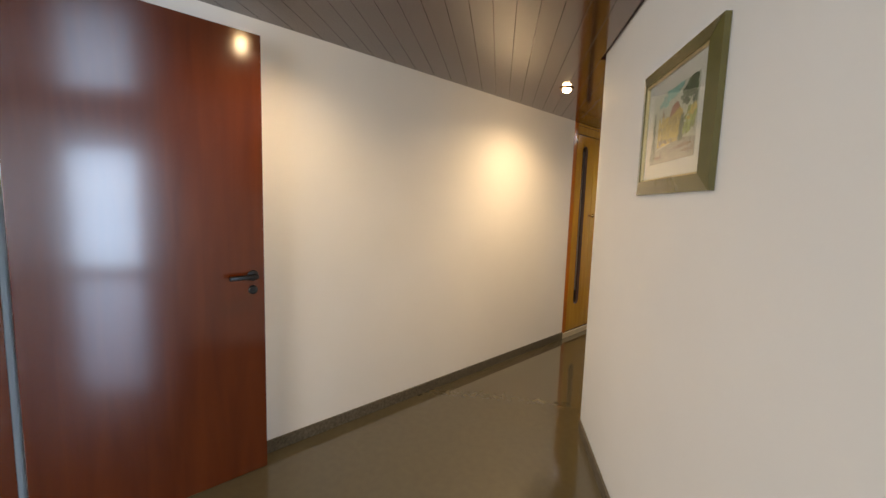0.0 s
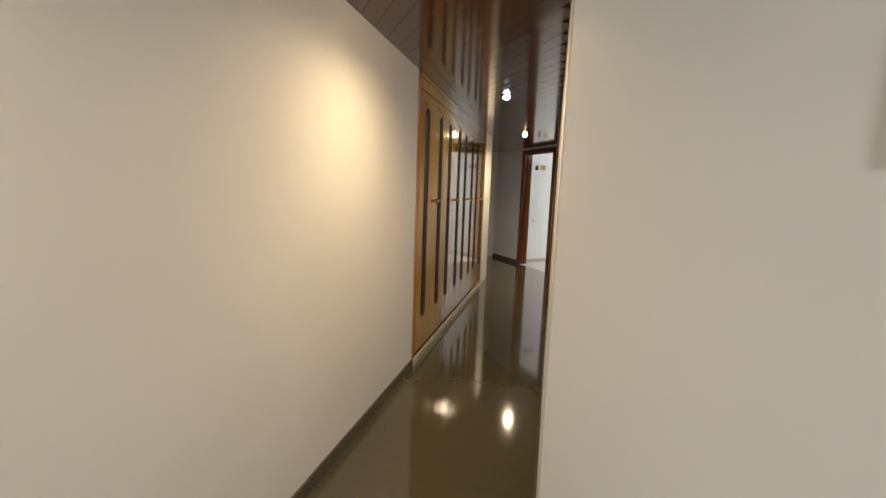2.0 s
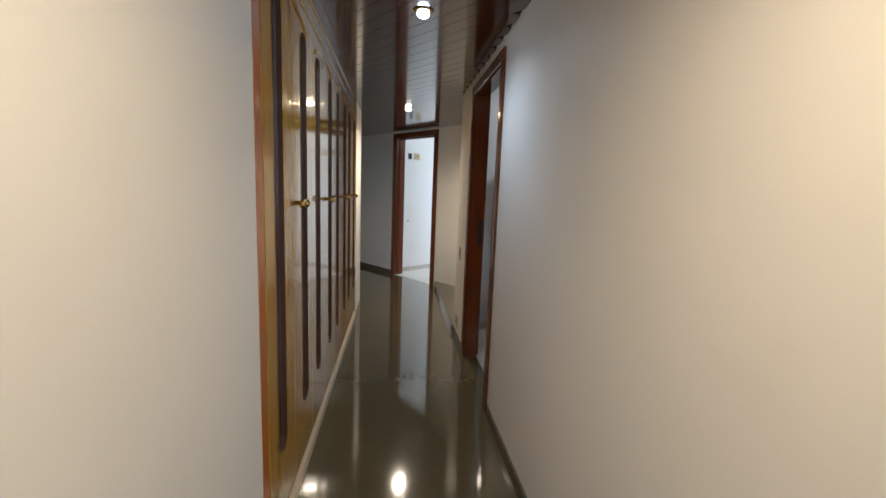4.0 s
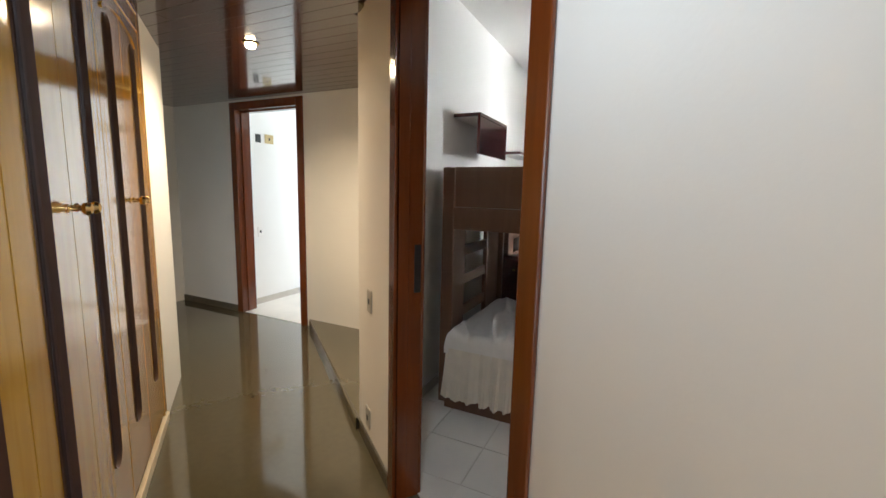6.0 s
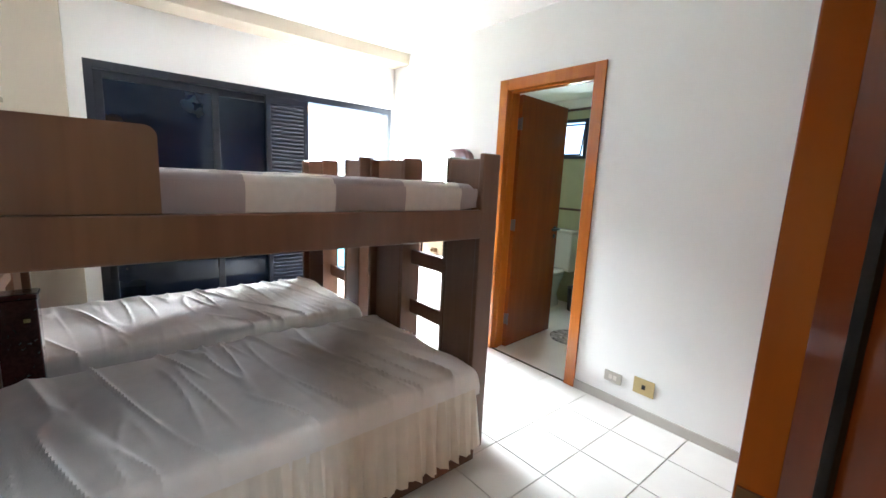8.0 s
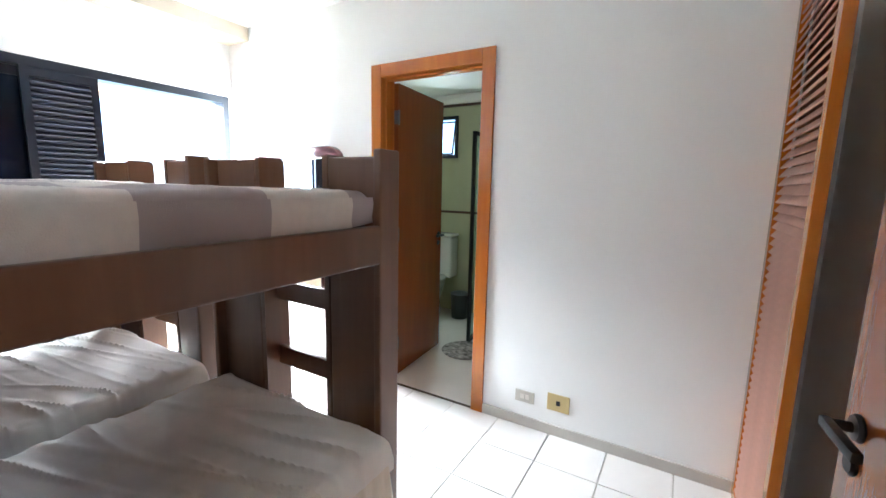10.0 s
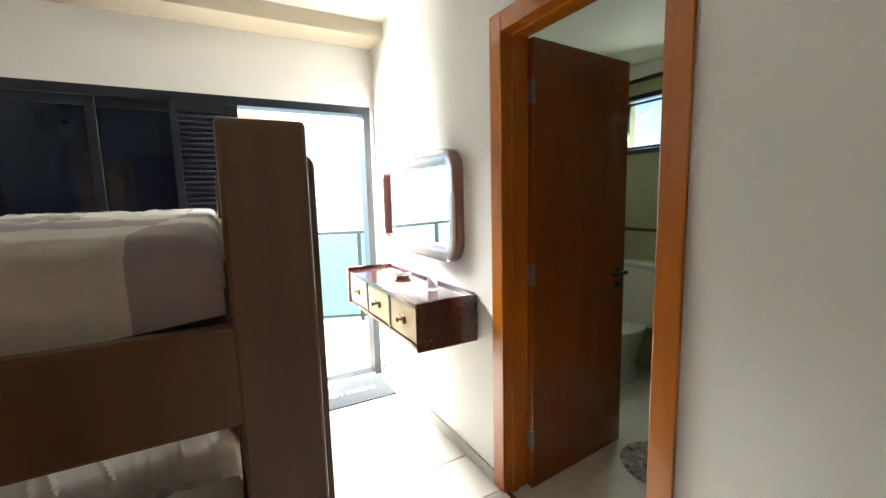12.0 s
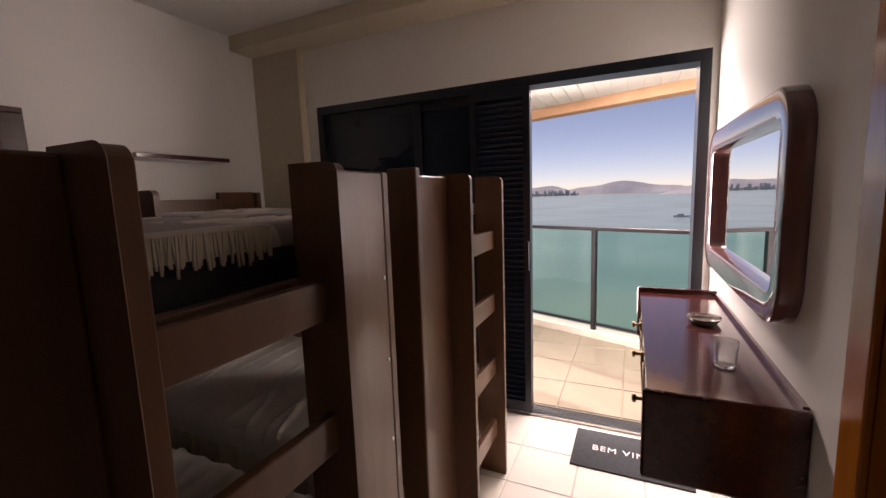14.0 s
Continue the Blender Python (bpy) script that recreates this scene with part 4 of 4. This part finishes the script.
# ---- louvred closet in the south-east corner ----
cl = thing("louvred_closet", "reddish wooden closet with louvred doors in the bedroom corner", "closet", pose(-0.012, -0.72, 0.003))
part("frame", box(box(box(B(-0.05, 0, 0, 0.03, 0, 2.2), -0.65, -0.60, 0, 0.03, 0, 2.2), -0.60, -0.05, 0, 0.03, 2.15, 2.2), -0.60, -0.05, 0, 0.03, 0, 0.06), CASING, cl, "reddish closet frame")
lou = mesh("louvre", box(bmesh.new(), -0.598, -0.052, -0.003, 0.003, -0.02, 0.02, pose(0, 0, 0, 35, 0, 0)), mat("louvre_wood", (0.40, 0.20, 0.14), 0.5, var=0.1))
z = 0.08
while z < 2.14:
    o = new("louvre", lou)
    o.parent = cl
    o.matrix_basis = pose(0, 0.014, z)
    z += 0.034
part("back_board", B(-0.60, -0.05, -0.012, -0.008, 0.06, 2.15), CASING, cl, "reddish closet back panel")

# ---- balcony door ----
bd = thing("sliding_door_set", "dark navy metal sliding balcony door with glass panels, standing open", "sliding door", pose(0, 3.0, 0))
bm = bmesh.new()
box(bm, WX0, WX0 + 0.05, 0.0, 0.13, 0.0, WH)
box(bm, WX1 - 0.05, WX1, 0.0, 0.13, 0.0, WH)
box(bm, WX0 + 0.05, WX1 - 0.05, 0.0, 0.13, WH - 0.055, WH)
part("outer_frame", bm, NAVY, bd, "dark navy metal frame")
tr = part("track", B(WX0 + 0.05, WX1 - 0.05, 0.0, 0.135, 0.0, 0.006), STEEL, bd, "metal floor track")
for k in range(5):
    part("track_rib", B(WX0 + 0.05, WX1 - 0.05, 0.004 + 0.028 * k, 0.012 + 0.028 * k, 0.0065, 0.022), STEEL, tr)
def sash(x0, x1, y, name="glass_panel"):
    bm = bmesh.new()
    for a in ((x0, x0 + 0.05, 0.02, WH - 0.0552), (x1 - 0.05, x1, 0.02, WH - 0.0552), (x0 + 0.05, x1 - 0.05, 0.02, 0.09), (x0 + 0.05, x1 - 0.05, WH - 0.11, WH - 0.0552)):
        box(bm, a[0], a[1], y, y + 0.025, a[2], a[3], bev=0.002, seg=1)
    s = part(name, bm, NAVY, bd, "dark navy sliding sash")
    part("pane", B(x0 + 0.05, x1 - 0.05, y + 0.010, y + 0.014, 0.09, WH - 0.11), DGLASS, s, "dark reflecting glass")
sash(WX0 + 0.0502, -1.66, 0.030)
sash(-1.72, -0.93, 0.058)
bm = bmesh.new()
for a in ((-1.30, -1.26, 0.02, WH - 0.0552), (-0.965, -0.925, 0.02, WH - 0.0552), (-1.26, -0.965, 0.02, 0.09), (-1.26, -0.965, WH - 0.11, WH - 0.0552)):
    box(bm, a[0], a[1], 0.002, 0.027, a[2], a[3])
sh = part("shutter", bm, NAVY, bd, "dark navy louvred shutter sash")
blade = mesh("blade", box(bmesh.new(), -1.259, -0.966, -0.003, 0.003, -0.017, 0.017, pose(0, 0, 0, 38, 0, 0)), NAVYP)
z = 0.11
while z < WH - 0.12:
    o = new("blade", blade)
    o.parent = sh
    o.matrix_basis = pose(0, 0.0145, z)
    z += 0.034
part("back_board", B(-1.26, -0.965, 0.024, 0.0265, 0.09, WH - 0.11), NAVYP, sh, "dark panel behind the blades")
part("pull_handle", B(-0.945, -0.93, -0.02, 0.001, 0.95, 1.13, bev=0.004), NAVY, bd, "slim sash handle")

# ---- pilaster at the window wall ----
struct("trim_pilaster", B(-3.0195, -2.58, 2.93, 2.9985, 0.002, 2.4995), BEIGE, "beige painted pilaster")

# ---- dresser, mirror, doormat ----
dr = thing("floating_dresser", "floating dark maroon wooden dresser with three cream drawers on the wall", "dresser", pose(-0.0005, 1.61, 0.69))
L_, D_, H_ = 1.15, 0.335, 0.24
bm = B(-D_, 0, 0, 0.022, 0, H_ , bev=0.008)
part("end_board", bm, DRESSER, dr, "polished maroon end board")
part("end_board", B(-D_ , 0, L_ - 0.022, L_, 0, H_ + 0.012, bev=0.008), DRESSER, dr, "polished maroon end board")
part("top", B(-D_ + 0.012, 0, 0.0225, L_ - 0.0225, H_ - 0.035, H_ - 0.012, bev=0.002), DRESSER, dr, "glossy maroon top")
part("bottom", B(-D_ + 0.012, 0, 0.0225, L_ - 0.0225, 0.005, 0.022), DRESSER, dr)
part("back_lip", B(-0.015, -0.001, 0.0225, L_ - 0.0225, H_ - 0.0115, H_ + 0.004, bev=0.003), DRESSER, dr, "low back lip")
dw = (L_ - 0.045) / 3
for i in range(3):
    y0 = 0.0225 + i * dw
    if i:
        part("divider", B(-D_ + 0.013, -0.02, y0 - 0.010, y0 + 0.010, 0.0225, H_ - 0.0355), DRESSER, dr)
    d = part("drawer", B(-D_ + 0.018, -0.04, y0 + 0.012, y0 + dw - 0.012, 0.027, H_ - 0.040, bev=0.004), mat("cream_drawer", (0.56, 0.44, 0.28), 0.35, var=0.08, scale=8) if i == 0 else bpy.data.materials["cream_drawer"], dr, "cream drawer front")
    bm = bmesh.new()
    yc = y0 + dw / 2
    box(bm, -D_ + 0.008, -D_ + 0.0175, yc - 0.035, yc + 0.035, 0.095, 0.135, bev=0.004)
    lathe(bm, [(0.006, 0), (0.006, 0.016), (0.014, 0.020), (0.013, 0.028), (0.004, 0.030)], 14, Matrix.Translation((-D_ + 0.008, yc, 0.115)) @ pose(0, 0, 0, 0, -90, 0))
    part("pull", bm, PULLM, d, "dark antique brass pull", True)

def tube_frame(w, h, r, t, depth, rows=8):
    bm = bmesh.new()
    prof = [(0, 0), (0, depth * 0.86), (0.003, depth * 0.95), (0.010, depth), (t - 0.014, depth * 0.97), (t - 0.004, depth * 0.86), (t, depth * 0.6), (t, 0)]
    rings = []
    for d, hh in prof:
        rr = max(0.02, r - d)
        rings.append([bm.verts.new((x, -hh, z)) for x, z in rrect(w - 2 * d, h - 2 * d, rr, 7)])
    for a, b in zip(rings, rings[1:] + rings[:1]):
        extr(bm, a, b)
    return bm
mr = thing("wall_mirror", "rounded wall mirror in a glossy maroon wooden frame above the dresser", "mirror", pose(-0.0005, 2.2775, 1.362) @ RE)
part("frame", tube_frame(1.105, 0.595, 0.12, 0.085, 0.050), mat("mirror_frame_wood", (0.17, 0.06, 0.06), 0.22, var=0.2, scale=4, bump=0, coat=1.0, spec=1.0), mr, "glossy maroon frame", True)
bm = bmesh.new()
f = bm.faces.new([bm.verts.new((x, -0.012, z)) for x, z in rrect(0.940, 0.430, 0.05, 7)])
r = bmesh.ops.extrude_face_region(bm, geom=[f])
bmesh.ops.translate(bm, verts=[v for v in r["geom"] if isinstance(v, bmesh.types.BMVert)], vec=(0, 0.011, 0))
part("mirror_glass", bm, MIRROR, mr, "silvered mirror glass")

# small things on the dresser
gl = thing("glass_tumbler", "small clear glass tumbler on the dresser", "glass", pose(-0.12, 1.865, 0.9185))
part("body", lathe(bmesh.new(), [(0.024, 0), (0.026, 0.004), (0.031, 0.075), (0.029, 0.075), (0.024, 0.010), (0.001, 0.009)], 18), CRYSTAL, gl, "", True)
at_ = thing("ashtray", "small glass and metal ashtray on the dresser", "ashtray", pose(-0.115, 2.285, 0.9185))
part("bowl", lathe(bmesh.new(), [(0.04, 0), (0.055, 0.018), (0.058, 0.022), (0.052, 0.022), (0.038, 0.006), (0.001, 0.005)], 20), mat("smoked_glass", (0.22, 0.18, 0.16), 0.08, var=0.2), at_, "", True)
part("rest", B(-0.03, 0.055, -0.004, 0.004, 0.0225, 0.028, bev=0.002), STEEL, at_, "slim metal rest")

dm = thing("doormat", "dark grey doormat with white lettering on the tiled floor", "doormat", pose(-0.352, 2.77, 0.0085))
part("mat_body", B(-0.285, 0.285, -0.18, 0.175, 0, 0.010, bev=0.004), MATM, dm)
fc = bpy.data.curves.new("lettering", "FONT")
fc.body, fc.size, fc.extrude, fc.align_x, fc.align_y = "BEM VINDO", 0.064, 0.0008, "CENTER", "CENTER"
fc.space_character = 1.15
fo = new("lettering", fc)
dg = bpy.context.evaluated_depsgraph_get()
me = bpy.data.meshes.new_from_object(fo.evaluated_get(dg))
bpy.data.objects.remove(fo)
me.materials.clear(), me.materials.append(WHITE)
lt = new("lettering", me)
lt.parent = dm
lt.matrix_basis = pose(0, 0, 0.0112)
tagged(lt, "white printed letters")

# ---- bathroom things ----
tl = thing("toilet", "white porcelain close-coupled toilet with a closed lid", "toilet", pose(1.795, 1.95, 0.001, 0, 0, 90))
# local: back at y 0, bowl towards +y
part("tank", B(-0.19, 0.19, 0.0, 0.165, 0.40, 0.85, bev=0.025, seg=3), PORC, tl, "white porcelain tank", True)
part("tank_lid", B(-0.195, 0.195, -0.0, 0.172, 0.852, 0.885, bev=0.012, seg=3), PORC, tl, "white porcelain tank lid", True)
def oval(bm, rings, seg=28):
    rr = []
    for cy, rx, ry_, z in rings:
        rr.append([bm.verts.new((rx * math.cos(2 * math.pi * i / seg), cy + ry_ * math.sin(2 * math.pi * i / seg), z)) for i in range(seg)])
    for a, b in zip(rr, rr[1:]):
        extr(bm, a, b)
    bm.faces.new(rr[0]), bm.faces.new(rr[-1])
    return bm
part("bowl", oval(bmesh.new(), [(0.30, 0.11, 0.20, 0), (0.30, 0.11, 0.20, 0.03), (0.31, 0.10, 0.17, 0.14), (0.34, 0.14, 0.22, 0.27), (0.36, 0.18, 0.26, 0.36), (0.36, 0.185, 0.265, 0.395)]), PORC, tl, "white porcelain bowl", True)
part("seat_lid", oval(bmesh.new(), [(0.36, 0.185, 0.265, 0.397), (0.36, 0.192, 0.272, 0.405), (0.36, 0.192, 0.272, 0.425), (0.36, 0.17, 0.25, 0.437)]), PORC, tl, "white closed seat lid", True)
bn = thing("waste_bin", "small dark plastic bin beside the toilet", "bin", pose(1.60, 1.62, 0.001))
part("body", lathe(bmesh.new(), [(0.085, 0), (0.10, 0.26), (0.104, 0.265), (0.09, 0.275), (0.02, 0.29)], 20), mat("dark_plastic", (0.02, 0.03, 0.03), 0.35), bn, "", True)
rug = thing("bath_rug", "round grey and white patterned bath rug on the tiles", "rug", pose(0.82, 1.14, 0.0012))
RUG = mat("rug_pattern", (0.36, 0.34, 0.32), 0.95, var=0.75, scale=28, bump=0.4, bscale=200)
part("pad", lathe(bmesh.new(), [(0.20, 0), (0.205, 0.006), (0.19, 0.012), (0.02, 0.012)], 28), RUG, rug, "", True)
sc = thing("shower_screen", "green-tinted glass shower screen with a dark metal frame", "shower screen", pose(1.0, 1.20, 0.001))
bm = B(0.0, 0.03, 0, 0.025, 0, 1.86)
box(bm, 0.77, 0.795, 0, 0.025, 0, 1.86), box(bm, 0.03, 0.77, 0, 0.025, 1.83, 1.86), box(bm, 0.03, 0.77, 0, 0.025, 0, 0.04)
part("frame", bm, RAILM, sc, "dark metal frame")
part("pane", B(0.03, 0.77, 0.010, 0.015, 0.04, 1.83), GGLASS, sc, "green-tinted glass").visible_shadow = False
bw = thing("bathroom_window", "small dark metal tilting bathroom window", "window", pose(1.80, 2.005, 1.92) @ RE)
bm = bmesh.new()
fw, fh = 0.205, 0.22
for a in ((-fw, -fw + .035, -fh, fh), (fw - .035, fw, -fh, fh), (-fw + .035, fw - .035, -fh, -fh + .035), (-fw + .035, fw - .035, fh - .035, fh)):
    box(bm, a[0], a[1], -0.02, 0.04, a[2], a[3])
part("window_frame", bm, NAVY, bw, "dark navy metal frame")
bm = bmesh.new()
tilt = pose(0, 0.02, 0.17, -10, 0, 0)
for a in ((-.165, -.150, -.36, 0), (.150, .165, -.36, 0), (-.150, .150, -.36, -.345), (-.150, .150, -.015, 0)):
    box(bm, a[0], a[1], -0.008, 0.008, a[2], a[3], tilt)
s = part("tilting_sash", bm, NAVY, bw, "dark tilted sash")
part("pane", B(-.150, .150, -.002, .002, -.345, -.015, tilt), CLEAR, s, "clear glass").visible_shadow = False

# ---- balcony rail ----
rl = thing("balcony_railing", "dark metal balcony railing with green glass panels on a pale curb", "railing", pose(0, 0, 0.05))
ang = math.degrees(math.atan2(-0.39, 1))
M0 = pose(0, 4.46, 0, 0, 0, ang)
part("top_rail", box(bmesh.new(), -3.8, 1.95, -0.03, 0.03, 0.985, 1.02, M0, bev=0.006), RAILM, rl, "dark metal top rail")
part("bottom_rail", box(bmesh.new(), -3.8, 1.95, -0.015, 0.015, 0.05, 0.075, M0), RAILM, rl, "thin dark bottom rail")
px = [-3.75 + 1.02 * i for i in range(6)]
off = -0.745 - (-3.75 + 3 * 1.02)
px = [p + off for p in px]
for p in px:
    part("post", box(bmesh.new(), p - 0.022, p + 0.022, -0.022, 0.022, 0.0, 0.984, M0, bev=0.003), RAILM, rl, "dark metal post")
for a, b in zip(px, px[1:]):
    pn = part("glass_panel", box(bmesh.new(), a + 0.023, b - 0.023, -0.004, 0.004, 0.076, 0.984, M0), GGLASS, rl, "green tinted safety glass")
bm = bmesh.new()
x = -3.55
while x < 1.85:
    prism(bm, [(x, 3.21), (x + 0.118, 3.21), (x + 0.118, ry(x + 0.118, .11)), (x, ry(x, .11))], 2.288, 2.2995)
    x += 0.125
struct("trim_balcony_boards", bm, CEILW, "white boards of the balcony ceiling")

# ---- the far shore ----
def ridge(name, x0, x1, y, hmax, seed, label, material):
    bm = bmesh.new()
    n = 90
    a, b, c = [], [], []
    for i in range(n + 1):
        f = i / n
        x = x0 + (x1 - x0) * f
        h = hmax * (0.35 + 0.65 * abs(noise.noise(Vector((f * 5 + seed, seed, 0))) * 1.6 + 0.25 * noise.noise(Vector((f * 21, seed, 3))))) * math.sin(math.pi * min(1, max(0, f))) ** 0.5
        a.append(bm.verts.new((x, y - 120, -25.2)))
        b.append(bm.verts.new((x, y, -25.2 + h)))
        c.append(bm.verts.new((x, y + 200, -25.2)))
    for i in range(n):
        bm.faces.new((a[i], a[i + 1], b[i + 1], b[i]))
        bm.faces.new((b[i], b[i + 1], c[i + 1], c[i]))
    tagged(part(name, bm, material, None, label), kind="structure")
# both ridges carry their haze in the material colour
ridge("backdrop_hills", -1600, 1500, 2900, 85, 3, "hills across the bay, haze put into their pale blue-grey colour", HAZED)
ridge("backdrop_headland", 100, 900, 1900, 38, 9, "headland across the water, haze put into its pale colour", HAZED)
HOUSE = mat("far_buildings", (0.72, 0.71, 0.72), 0.8, var=0.1)
bm = bmesh.new()
random.seed(11)
for i in range(70):
    x = -900 + i * 9 + random.random() * 6
    h = 10 + random.random() * 22
    box(bm, x, x + 5 + random.random() * 5, 2350, 2370, -25, -25 + h)
tagged(part("distant_town", bm, HOUSE, None, "row of pale distant apartment towers along the shore", kind="stuff"), category="buildings")
bt = thing("boat", "small boat on the water in the haze colour of the hills", "boat", pose(40, 420, -25))
bm = prism(bmesh.new(), [(-7, -1.5), (6, -1.6), (9, 0), (6, 1.6), (-7, 1.5)], -0.2, 1.4)
# hull shares the haze-lightened colour of the hills
part("hull", bm, HAZED, bt)
part("cabin", B(-4, 1, -1.1, 1.1, 1.41, 2.8, bev=0.1), HOUSE, bt)

# ---- floor tiles, last ----
TX0, TY0, TP, G = -0.283, 2.352, 0.312, 0.0028
tile_mesh = {}
def in_room(x0, x1, y0, y1):
    # keep to the room and off the slanting corridor wall
    return all(0.6225 * x + 0.7826 * y > -1.845 for x, y in ((x0, y0), (x1, y0)))
flr = bpy.data.objects["floor_bedroom_base"]
for i in range(-9, 1):
    for j in range(-12, 4):
        x0, y0 = TX0 + i * TP, TY0 + j * TP
        x1, y1 = min(x0 + TP, -0.001), min(y0 + TP, 2.999)
        x0, y0 = max(x0, -3.018), max(y0, -0.87)
        if x1 - x0 < 0.03 or y1 - y0 < 0.03:
            continue
        if not in_room(x0, x1, y0, y1):
            pts = [(x0, y0), (x1, y0), (x1, y1), (x0, y1)]
            if all(0.6225 * x + 0.7826 * y < -1.845 for x, y in pts):
                continue
            out = []
            for a, b in zip(pts, pts[1:] + pts[:1]):
                fa, fb = (0.6225 * p[0] + 0.7826 * p[1] + 1.845 for p in (a, b))
                if fa >= 0:
                    out.append(a)
                if fa * fb < 0:
                    t = fa / (fa - fb)
                    out.append((a[0] + (b[0] - a[0]) * t, a[1] + (b[1] - a[1]) * t))
            if len(out) < 3:
                continue
            cx, cy = sum(p[0] for p in out) / len(out), sum(p[1] for p in out) / len(out)
            part("tile", prism(bmesh.new(), [(x - cx, y - cy) for x, y in out], 0.0, 0.006), TILE, flr, at=pose(cx, cy, 0.0022))
            continue
        key = (round(x1 - x0, 3), round(y1 - y0, 3))
        if key not in tile_mesh:
            tile_mesh[key] = mesh("tile", B(G, x1 - x0 - G, G, y1 - y0 - G, 0, 0.006, bev=0.0015, seg=1), TILE)
        o = new("tile", tile_mesh[key])
        o.parent = flr
        o.matrix_basis = pose(x0, y0, 0.0022)
bf = bpy.data.objects["floor_balcony"]
m_ = mesh("tile", B(0.004, 0.396, 0.004, 0.396, 0, 0.006, bev=0.002, seg=1), BALF)
for i in range(-9, 5):
    for j in range(0, 8):
        x, y = i * 0.4, 3.205 + j * 0.4
        if max(y + 0.4 - ry(x + 0.4, -.06), 0) > 0.42:
            continue
        o = new("tile", m_)
        o.parent = bf
        o.matrix_basis = pose(x, y, -0.0198)

# ---- area lamps: added fills and window light ----
# three unseen balcony lamps, added to brighten the bedroom in place of sky light
area("sky_fill_west", (-2.2, 3.95, 1.15), (0.1, 2.0, 1.0), 1.0, 1.9, SKY_FILL_W * 0.75, (0.90, 0.96, 1.0)).data.spread = radians(150)
area("sky_fill_east", (0.95, 3.75, 1.25), (-1.5, 1.5, 0.9), 0.8, 1.9, SKY_FILL_W * 0.42, (0.95, 0.97, 1.0)).data.spread = radians(150)
area("sky_fill_high", (-0.72, 3.66, 2.284), (-0.72, 3.6599, 0.0), 0.70, 0.60, SKY_FILL_W * 0.55, (0.94, 0.97, 1.0))
area("bathroom_window_light", (1.90, 2.0, 1.92), (0.8, 1.2, 0.6), 0.3, 0.3, 4, (0.9, 1.0, 0.95))
# added unseen fill for the hall; the wall behind it has no window
area("hall_fill_light", (5.9, -5.0, 1.45), (0, -4.2, 1.2), 1.8, 1.5, HALL_W * 0.5, (0.86, 0.92, 1.0))
# made-up cool fill that brightens the picture wall from out of view
area("south_fill_light", (3.8, -7.8, 1.5), (2.2, -2.5, 1.2), 1.8, 1.6, HALL_W * 0.45, (0.72, 0.88, 1.0))
area("living_window_light", (5.0, 1.24, 1.1), (5.0, -3.0, 1.1), 1.05, 1.95, HALL_W * 0.5, (0.46, 0.68, 1.0))
area("back_room_window_light", (-4.45, 4.95, 1.5), (-4.6, 1, 1.0), 1.4, 1.1, BACK_W, (0.85, 0.93, 1.0))
